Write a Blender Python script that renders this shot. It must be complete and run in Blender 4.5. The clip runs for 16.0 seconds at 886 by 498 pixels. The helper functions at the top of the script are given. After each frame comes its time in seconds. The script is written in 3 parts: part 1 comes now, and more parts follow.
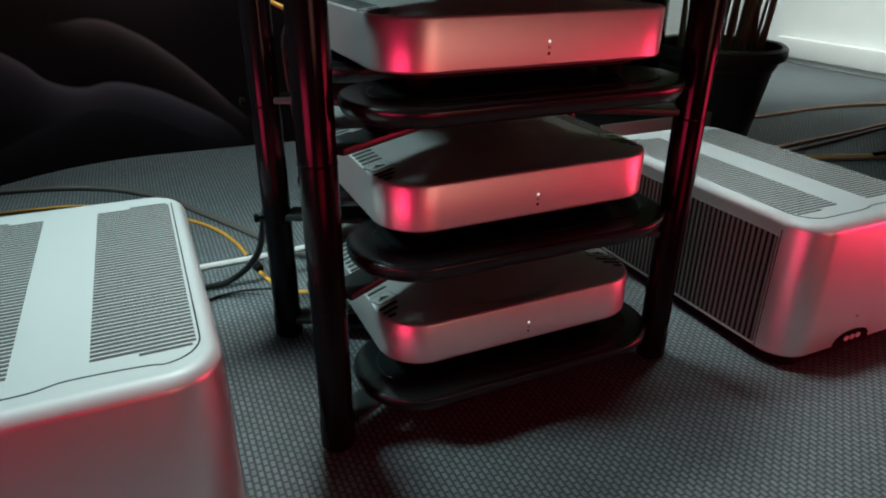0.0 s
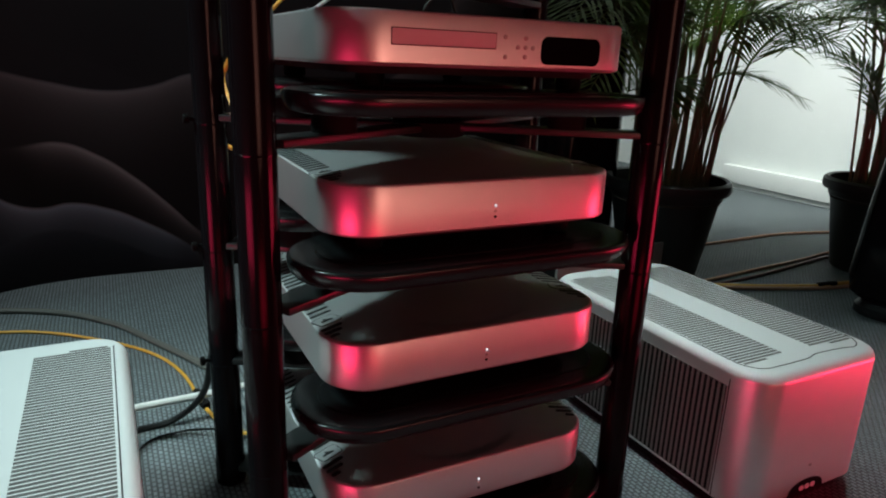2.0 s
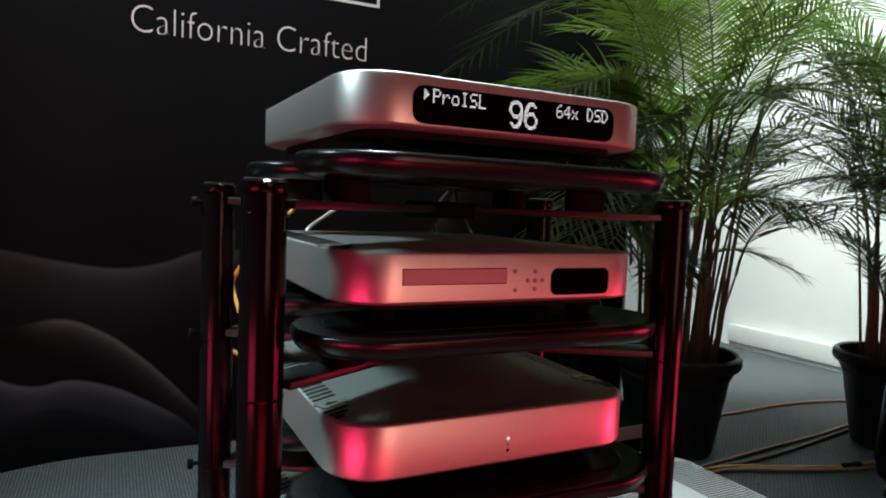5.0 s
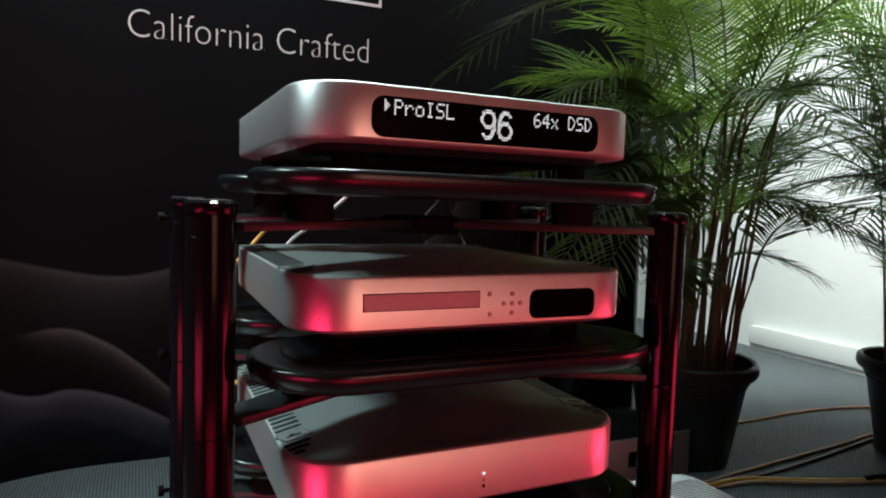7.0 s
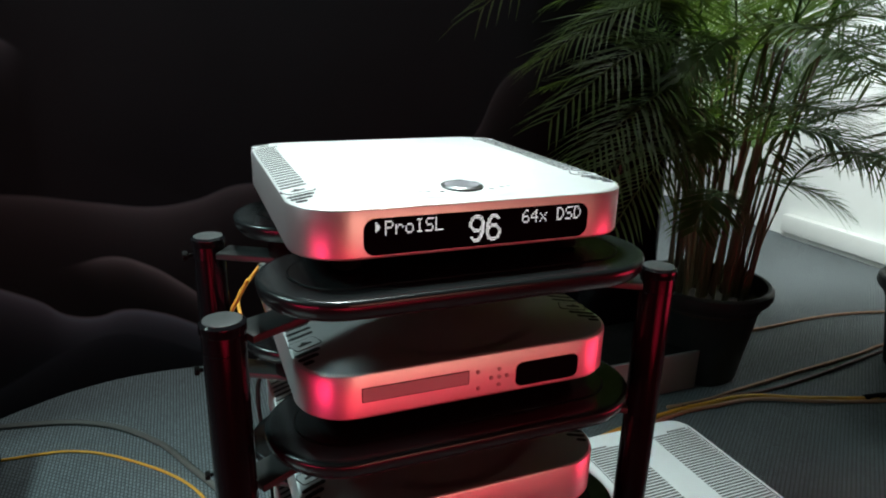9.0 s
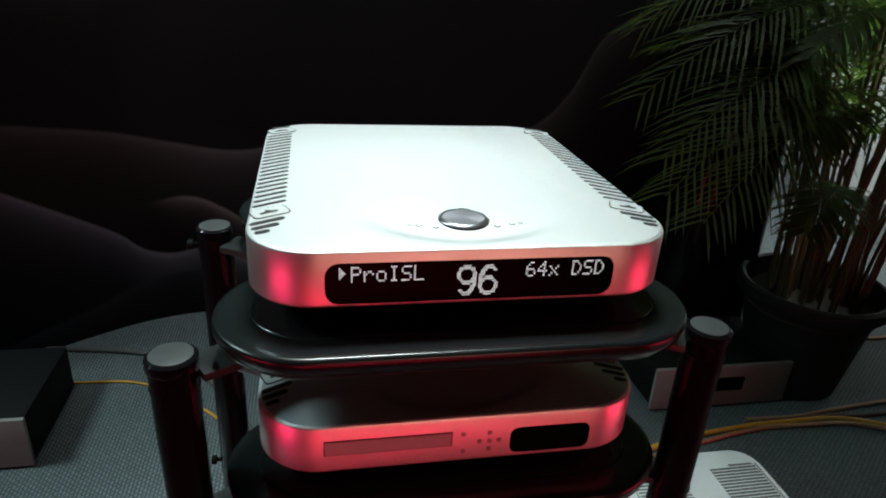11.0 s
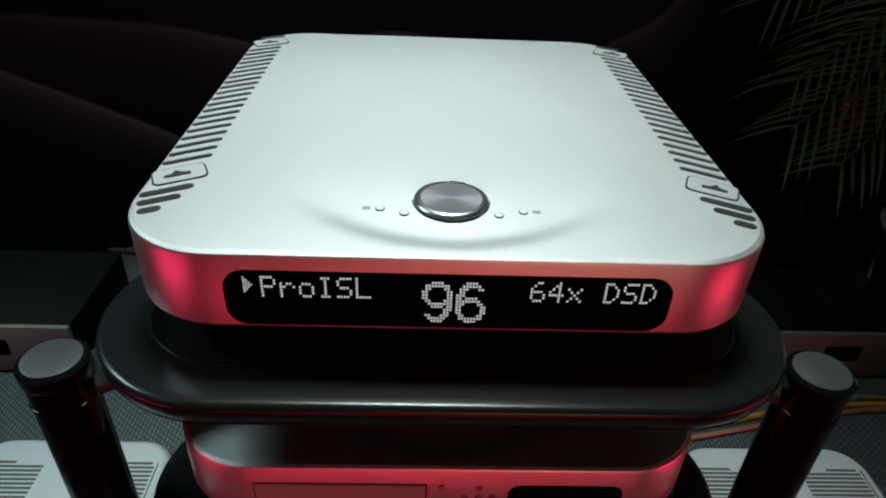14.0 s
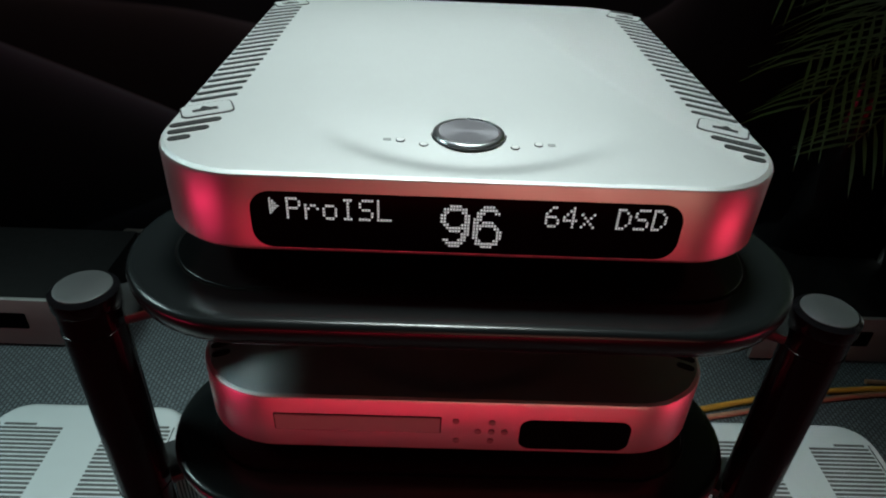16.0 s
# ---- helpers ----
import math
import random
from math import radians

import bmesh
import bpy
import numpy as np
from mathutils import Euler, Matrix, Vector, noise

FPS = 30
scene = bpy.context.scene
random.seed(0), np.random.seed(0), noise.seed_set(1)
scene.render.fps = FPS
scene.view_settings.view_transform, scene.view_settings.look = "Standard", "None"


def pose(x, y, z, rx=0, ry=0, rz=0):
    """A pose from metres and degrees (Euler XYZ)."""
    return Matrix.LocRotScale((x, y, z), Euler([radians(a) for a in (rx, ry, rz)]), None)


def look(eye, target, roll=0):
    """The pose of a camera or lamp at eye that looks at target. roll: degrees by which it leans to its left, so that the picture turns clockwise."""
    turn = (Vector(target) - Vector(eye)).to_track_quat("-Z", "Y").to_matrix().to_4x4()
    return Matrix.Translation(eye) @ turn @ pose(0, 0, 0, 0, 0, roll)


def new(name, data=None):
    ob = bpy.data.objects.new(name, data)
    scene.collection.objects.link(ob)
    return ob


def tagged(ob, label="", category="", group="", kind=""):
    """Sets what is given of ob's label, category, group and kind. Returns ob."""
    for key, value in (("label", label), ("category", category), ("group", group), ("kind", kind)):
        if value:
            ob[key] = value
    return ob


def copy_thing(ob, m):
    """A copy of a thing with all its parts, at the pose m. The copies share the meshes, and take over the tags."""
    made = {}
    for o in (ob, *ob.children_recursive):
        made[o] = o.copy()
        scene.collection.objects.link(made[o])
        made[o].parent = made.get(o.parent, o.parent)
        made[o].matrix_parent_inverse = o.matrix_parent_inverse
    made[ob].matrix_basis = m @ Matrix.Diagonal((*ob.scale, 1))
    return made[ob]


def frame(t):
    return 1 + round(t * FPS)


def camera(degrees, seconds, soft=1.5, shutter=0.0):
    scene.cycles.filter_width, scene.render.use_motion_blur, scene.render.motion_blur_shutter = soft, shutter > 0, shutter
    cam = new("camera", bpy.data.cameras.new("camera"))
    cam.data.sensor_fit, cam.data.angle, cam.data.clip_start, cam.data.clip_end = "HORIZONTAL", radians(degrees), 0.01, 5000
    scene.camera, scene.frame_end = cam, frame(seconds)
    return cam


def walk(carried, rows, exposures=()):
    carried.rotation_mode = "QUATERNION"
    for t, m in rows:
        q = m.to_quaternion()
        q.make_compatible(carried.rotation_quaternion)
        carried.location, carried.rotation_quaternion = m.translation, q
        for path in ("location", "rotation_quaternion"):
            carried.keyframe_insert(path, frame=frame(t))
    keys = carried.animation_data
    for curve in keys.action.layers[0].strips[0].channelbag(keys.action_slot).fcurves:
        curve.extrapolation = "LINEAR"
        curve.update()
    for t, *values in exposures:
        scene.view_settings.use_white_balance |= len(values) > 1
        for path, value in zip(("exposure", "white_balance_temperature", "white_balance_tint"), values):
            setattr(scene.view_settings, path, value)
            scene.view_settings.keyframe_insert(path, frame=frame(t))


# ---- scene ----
cam = camera(68.0, 16.0, soft=2.0)
METRES, EYE, TILT, LEAN, TURN = 1.062, 0.625, 0.0, 0.0, -24.6
ROWS = [
    (0.0, 0.0, 0.0, 0.0, 0.22, -25.35, -0.46),
    (0.5, 0.0231, 0.0028, 0.0116, -2.37, -23.82, -0.74),
    (1.0, 0.0253, 0.008, 0.024, -2.24, -21.4, -1.4),
    (1.5, 0.023, 0.0147, 0.0385, -2.25, -18.84, -1.66),
    (2.0, 0.02, 0.0213, 0.0555, -2.24, -16.2, -2.18),
    (2.5, 0.021, 0.029, 0.0683, -2.66, -13.19, -1.94),
    (3.0, 0.0199, 0.0373, 0.0798, -2.55, -11.04, -2.1),
    (3.5, 0.0164, 0.0464, 0.0928, -1.96, -9.79, -1.94),
    (4.0, 0.019, 0.0531, 0.1118, -1.84, -8.4, -1.55),
    (4.5, 0.0146, 0.0543, 0.13, -1.66, -6.62, -1.45),
    (5.0, 0.0095, 0.0527, 0.1442, -2.03, -3.78, -2.27),
    (7.5, 0.0705, 0.1105, 0.2018, 3.54, -6.25, -1.84),
    (8.0, 0.1019, 0.1191, 0.2817, 2.55, -15.3, -1.36),
    (8.5, 0.0999, 0.0996, 0.3854, 2.47, -17.46, -1.96),
    (11.0, 0.1892, 0.2519, 0.4818, 14.11, -24.19, -3.17),
    (11.5, 0.1748, 0.3205, 0.4699, 12.87, -25.65, -4.27),
    (12.0, 0.1599, 0.3831, 0.4595, 10.44, -27.04, -4.37),
    (12.5, 0.1813, 0.4357, 0.4536, 16.8, -30.66, -2.88),
    (13.0, 0.2127, 0.461, 0.4652, 22.13, -32.6, -1.26),
    (13.5, 0.2141, 0.464, 0.462, 23.72, -33.25, -1.35),
    (14.0, 0.2115, 0.4653, 0.4601, 23.58, -33.46, -2.26),
    (14.5, 0.2144, 0.4655, 0.4564, 23.76, -33.89, -2.42),
    (15.0, 0.2189, 0.4609, 0.4566, 22.89, -34.07, -2.14),
    (15.5, 0.2259, 0.4505, 0.4468, 22.38, -34.92, -2.23),
    (16.0, 0.2218, 0.4328, 0.4332, 24.59, -33.6, -2.33),
]
TURNED = [(t, pose(0, 0, EYE, TILT, LEAN, TURN) @ pose(METRES * x, METRES * y, METRES * z, 90 + pitch, roll, yaw)) for t, x, y, z, yaw, pitch, roll in ROWS]
TURNED += [(5.2, look((0.034, 0.050, 0.784), (0.944, 1.828, 0.688), 2.4)), (7.3, look((0.112, 0.074, 0.810), (0.909, 1.900, 0.640), 1.4)),
           (8.7, look((0.136, 0.050, 1.052), (0.868, 1.812, 0.454), 1.7)), (10.8, look((0.289, 0.144, 1.132), (0.686, 1.926, 0.316), 3.4))]
walk(cam, sorted(TURNED, key=lambda row: row[0]), [(0.0, -0.2), (2.5, -0.08), (4.0, 0.05), (8.0, 0.05), (11.0, -0.46), (12.5, -0.62), (13.5, -1.0), (16.0, -1.18)])

# ---- world and lamps ----
world = bpy.data.worlds.new("room_world")
scene.world = world
world.use_nodes = True
world.node_tree.nodes["Background"].inputs[0].default_value = (0.5, 0.6, 0.62, 1)
world.node_tree.nodes["Background"].inputs[1].default_value = 0.004


def area_lamp(name, eye, target, sx, sy, watts, colour, beam=180):
    data = bpy.data.lights.new(name, "AREA")
    data.shape, data.size, data.size_y, data.energy, data.color = "RECTANGLE", sx, sy, watts, colour
    data.spread = radians(beam)
    ob = new(name, data)
    ob.matrix_world = look(eye, target)
    return ob


area_lamp("ceiling_lamp_middle", (0.40, 1.10, 2.7), (0.42, 0.88, 0.6), 0.45, 0.24, 5.1, (0.85, 1.0, 0.98), 40)
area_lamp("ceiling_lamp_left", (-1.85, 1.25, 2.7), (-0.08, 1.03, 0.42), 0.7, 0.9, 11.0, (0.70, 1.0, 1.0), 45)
area_lamp("ceiling_lamp_backdrop", (0.1, 1.35, 2.7), (0.1, 2.2, 1.0), 2.0, 0.3, 6.5, (0.88, 1.0, 1.0), 62)
area_lamp("ceiling_lamp_right", (2.6, 2.2, 2.75), (3.42, 2.2, 1.3), 0.4, 3.6, 88, (0.90, 1.0, 0.97), 110)
area_lamp("ceiling_lamp_palms", (2.0, 1.40, 2.7), (1.90, 1.38, 0.0), 0.6, 0.6, 18, (0.84, 1.0, 0.98), 58)
# unseen red lamps added low round the stand, a warm one in front
area_lamp("red_light_left", (-1.8, -0.65, 0.15), (0.25, 0.66, 0.35), 1.5, 0.28, 2.4, (1.0, 0.03, 0.12), 60)
area_lamp("red_light_right", (2.35, -0.15, 0.16), (0.90, 0.60, 0.20), 1.1, 0.40, 2.6, (1.0, 0.03, 0.09), 66)
area_lamp("red_light_front", (0.43, -0.95, 0.07), (0.43, 0.7, 0.85), 2.4, 0.25, 1.35, (1.0, 0.02, 0.07), 50)
area_lamp("warm_light_front", (1.0, -2.3, 0.90), (0.40, 0.7, 0.84), 1.7, 1.1, 0.92, (1.0, 0.41, 0.31), 32)

# ---- materials ----


def nodes_of(name):
    m = bpy.data.materials.new(name)
    m.use_nodes = True
    t = m.node_tree
    return m, t.nodes, t.links, t.nodes["Principled BSDF"]


def surface(name, colour, rough=0.5, metal=0.0, vary=0.15, scale=40.0, bump=0.0, bump_scale=300.0, coat=0.0,
            spec=0.5, stretch=(1, 1, 1), rvary=0.1, by_object=0.0):
    """A plain surface with variation at two scales in colour and gloss, and fine relief."""
    m, n, l, p = nodes_of(name)
    tc = n.new("ShaderNodeTexCoord")
    mp = n.new("ShaderNodeMapping")
    mp.inputs["Scale"].default_value = stretch
    l.new(tc.outputs["Object"], mp.inputs[0])
    big = n.new("ShaderNodeTexNoise")
    big.inputs["Scale"].default_value, big.inputs["Detail"].default_value = scale * 0.12, 4
    small = n.new("ShaderNodeTexNoise")
    small.inputs["Scale"].default_value, small.inputs["Detail"].default_value = scale, 6
    for x in (big, small):
        l.new(mp.outputs[0], x.inputs["Vector"])
    mixn = n.new("ShaderNodeMath")
    mixn.operation = "ADD"
    l.new(big.outputs[0], mixn.inputs[0])
    l.new(small.outputs[0], mixn.inputs[1])
    src = mixn.outputs[0]
    if by_object:
        info = n.new("ShaderNodeObjectInfo")
        add = n.new("ShaderNodeMath")
        add.operation = "MULTIPLY_ADD"
        add.inputs[1].default_value = by_object
        l.new(info.outputs["Random"], add.inputs[0])
        l.new(src, add.inputs[2])
        src = add.outputs[0]
    ramp = n.new("ShaderNodeMapRange")
    ramp.inputs[1].default_value, ramp.inputs[2].default_value = 0.6, 1.4 + by_object
    ramp.inputs[3].default_value, ramp.inputs[4].default_value = 1 - vary, 1 + vary
    l.new(src, ramp.inputs[0])
    mul = n.new("ShaderNodeVectorMath")
    mul.operation = "SCALE"
    mul.inputs[0].default_value = colour
    l.new(ramp.outputs[0], mul.inputs["Scale"])
    l.new(mul.outputs[0], p.inputs["Base Color"])
    rr = n.new("ShaderNodeMapRange")
    rr.inputs[1].default_value, rr.inputs[2].default_value = 0.3, 0.7
    rr.inputs[3].default_value, rr.inputs[4].default_value = rough * (1 - rvary), rough * (1 + rvary)
    l.new(small.outputs[0], rr.inputs[0])
    l.new(rr.outputs[0], p.inputs["Roughness"])
    p.inputs["Metallic"].default_value = metal
    p.inputs["Specular IOR Level"].default_value = spec
    p.inputs["Coat Weight"].default_value = coat
    if bump:
        fine = n.new("ShaderNodeTexNoise")
        fine.inputs["Scale"].default_value, fine.inputs["Detail"].default_value = bump_scale, 3
        l.new(mp.outputs[0], fine.inputs["Vector"])
        b = n.new("ShaderNodeBump")
        b.inputs["Strength"].default_value, b.inputs["Distance"].default_value = bump, 0.001
        l.new(fine.outputs[0], b.inputs["Height"])
        l.new(b.outputs[0], p.inputs["Normal"])
    return m


def glow(name, colour, strength):
    m, n, l, p = nodes_of(name)
    p.inputs["Base Color"].default_value = (0.02, 0.02, 0.02, 1)
    p.inputs["Emission Color"].default_value = (*colour, 1)
    p.inputs["Emission Strength"].default_value = strength
    return m


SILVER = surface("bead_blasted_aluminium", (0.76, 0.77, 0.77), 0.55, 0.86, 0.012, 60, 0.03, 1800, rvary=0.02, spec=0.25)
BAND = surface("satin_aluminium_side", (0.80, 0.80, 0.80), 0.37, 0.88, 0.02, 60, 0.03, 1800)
SILVER_AMP = surface("silver_painted_aluminium", (0.54, 0.565, 0.565), 0.50, 0.2, 0.02, 60, 0.04, 1800, spec=0.3)
SLAT = surface("grey_anodised_slat", (0.46, 0.47, 0.46), 0.5, 0.25, 0.06, 60)
TRAY = surface("pale_grey_tray", (0.52, 0.52, 0.51), 0.45, 0.0, 0.04, 60, spec=0.4)
BLACK_GLOSS = surface("black_lacquered_metal", (0.006, 0.006, 0.007), 0.11, 0.0, 0.2, 30, 0.01, 900, spec=0.12)
BLACK_SATIN = surface("black_satin_metal", (0.008, 0.010, 0.0105), 0.25, 0.0, 0.04, 40, 0.010, 1500, spec=0.45, rvary=0.02)
BLACK_ARM = surface("satin_black_arm", (0.026, 0.028, 0.028), 0.36, 0.2, 0.1, 40, 0.02, 1200, spec=0.5)
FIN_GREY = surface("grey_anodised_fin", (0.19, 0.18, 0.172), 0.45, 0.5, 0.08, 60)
UNIT_GREY = surface("brushed_grey_plate", (0.30, 0.295, 0.28), 0.5, 0.2, 0.06, 60, 0.04, 900)
CAP_GREY = surface("brushed_grey_cap", (0.09, 0.095, 0.096), 0.42, 0.5, 0.08, 80, 0.05, 1500)
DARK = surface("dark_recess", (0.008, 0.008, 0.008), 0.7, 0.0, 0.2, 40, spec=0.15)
VENT = surface("vent_opening", (0.05, 0.053, 0.053), 0.38, 0.5, 0.15, 40)
SLOT = surface("vent_shadow", (0.03, 0.03, 0.03), 0.6, 0.2, 0.15, 40)
GRILLE = surface("grille_recess", (0.10, 0.097, 0.093), 0.5, 0.4, 0.1, 40)
SCREEN = surface("black_display_glass", (0.003, 0.003, 0.004), 0.10, 0.0, 0.2, 20, spec=0.01)
KNOB_FACE = surface("spun_grey_metal", (0.46, 0.44, 0.48), 0.36, 0.5, 0.10, 25, 0.05, 900)
face = KNOB_FACE.node_tree.nodes["Principled BSDF"]
spun = KNOB_FACE.node_tree.nodes.new("ShaderNodeTangent")
spun.direction_type, spun.axis = "RADIAL", "Z"
KNOB_FACE.node_tree.links.new(spun.outputs[0], face.inputs["Tangent"])
face.inputs["Anisotropic"].default_value, face.inputs["Metallic"].default_value = 0.6, 0.6
CHROME = surface("polished_chrome", (0.74, 0.74, 0.77), 0.29, 1.0, 0.03, 30)
RUBBER = surface("black_rubber", (0.005, 0.005, 0.005), 0.7, 0.0, 0.2, 60, spec=0.08)
POT = surface("black_plastic_pot", (0.012, 0.013, 0.013), 0.45, 0.0, 0.3, 25, 0.1, 200, spec=0.25)
SOIL = surface("dark_soil", (0.03, 0.022, 0.016), 0.95, 0.0, 0.5, 60, 0.9, 120)
LEAF = surface("palm_leaf", (0.050, 0.090, 0.020), 0.42, 0.0, 0.35, 12, 0.1, 60, by_object=0.8)
leaf_out = LEAF.node_tree.nodes["Material Output"]
leaf_mix, leaf_thin = LEAF.node_tree.nodes.new("ShaderNodeMixShader"), LEAF.node_tree.nodes.new("ShaderNodeBsdfTranslucent")
leaf_thin.inputs[0].default_value = (0.10, 0.16, 0.022, 1)
leaf_mix.inputs[0].default_value = 0.36
LEAF.node_tree.links.new(LEAF.node_tree.nodes["Principled BSDF"].outputs[0], leaf_mix.inputs[1])
LEAF.node_tree.links.new(leaf_thin.outputs[0], leaf_mix.inputs[2])
LEAF.node_tree.links.new(leaf_mix.outputs[0], leaf_out.inputs[0])
CANE = surface("palm_cane", (0.13, 0.105, 0.05), 0.55, 0.0, 0.45, 14, 0.3, 80, stretch=(1, 1, 0.25), by_object=0.6)
WHITE = surface("white_wall_paint", (0.80, 0.82, 0.80), 0.7, 0.0, 0.04, 6, 0.15, 160)
DUCT = surface("white_plastic_duct", (0.78, 0.79, 0.77), 0.45, 0.0, 0.04, 10)
CEIL = surface("ceiling_paint", (0.35, 0.36, 0.36), 0.9, 0.0, 0.06, 8)
GREYWALL = surface("dark_partition", (0.05, 0.05, 0.05), 0.8, 0.0, 0.1, 6)
YELLOW = surface("yellow_cable_jacket", (0.62, 0.31, 0.035), 0.45, 0.0, 0.15, 30)
GREYC = surface("grey_braided_cable", (0.085, 0.083, 0.075), 0.6, 0.0, 0.2, 200, 0.4, 500)
WHITEC = surface("white_cable_jacket", (0.62, 0.62, 0.60), 0.5, 0.0, 0.1, 60)
BLACKC = surface("black_cable_jacket", (0.007, 0.007, 0.007), 0.45, 0.0, 0.2, 60, spec=0.25)
REDC = surface("dark_red_cable", (0.10, 0.035, 0.03), 0.5, 0.0, 0.15, 60)
COPPER = surface("copper_tinted_cable", (0.42, 0.22, 0.13), 0.5, 0.2, 0.15, 60)
PRINT_GREY = surface("grey_print", (0.34, 0.35, 0.35), 0.6, 0.0, 0.03, 20)
PRINT_WHITE = surface("white_print", (0.85, 0.85, 0.84), 0.6, 0.0, 0.03, 20)
DOTS = glow("display_dots", (0.95, 0.97, 0.97), 1.0)
LED = glow("white_led", (0.95, 0.95, 1.0), 1.1)


def carpet_material():
    m, n, l, p = nodes_of("woven_grey_carpet")
    geo = n.new("ShaderNodeNewGeometry")
    mp = n.new("ShaderNodeMapping")
    mp.inputs["Rotation"].default_value = (0, 0, radians(90))
    l.new(geo.outputs["Position"], mp.inputs[0])
    br = n.new("ShaderNodeTexBrick")
    br.offset = 0.5
    br.inputs["Color1"].default_value = (0.176, 0.207, 0.218, 1)
    br.inputs["Color2"].default_value = (0.128, 0.151, 0.160, 1)
    br.inputs["Mortar"].default_value = (0.052, 0.058, 0.062, 1)
    br.inputs["Scale"].default_value = 1.0
    br.inputs["Mortar Size"].default_value = 0.0023
    br.inputs["Mortar Smooth"].default_value = 0.6
    br.inputs["Brick Width"].default_value = 0.0130
    br.inputs["Row Height"].default_value = 0.0086
    l.new(mp.outputs[0], br.inputs["Vector"])
    dirt = n.new("ShaderNodeTexNoise")
    dirt.inputs["Scale"].default_value, dirt.inputs["Detail"].default_value = 2.2, 5
    fibre = n.new("ShaderNodeTexNoise")
    fibre.inputs["Scale"].default_value = 700
    l.new(geo.outputs["Position"], dirt.inputs["Vector"])
    l.new(geo.outputs["Position"], fibre.inputs["Vector"])
    s = n.new("ShaderNodeMath")
    s.operation = "ADD"
    l.new(dirt.outputs[0], s.inputs[0])
    l.new(fibre.outputs[0], s.inputs[1])
    mr = n.new("ShaderNodeMapRange")
    mr.inputs[1].default_value, mr.inputs[2].default_value, mr.inputs[3].default_value, mr.inputs[4].default_value = 0.6, 1.4, 0.75, 1.2
    l.new(s.outputs[0], mr.inputs[0])
    mul = n.new("ShaderNodeVectorMath")
    mul.operation = "SCALE"
    l.new(br.outputs["Color"], mul.inputs[0])
    l.new(mr.outputs[0], mul.inputs["Scale"])
    l.new(mul.outputs[0], p.inputs["Base Color"])
    p.inputs["Roughness"].default_value = 0.75
    b = n.new("ShaderNodeBump")
    b.inputs["Strength"].default_value, b.inputs["Distance"].default_value, b.invert = 0.6, 0.002, True
    l.new(br.outputs["Fac"], b.inputs["Height"])
    l.new(b.outputs[0], p.inputs["Normal"])
    return m


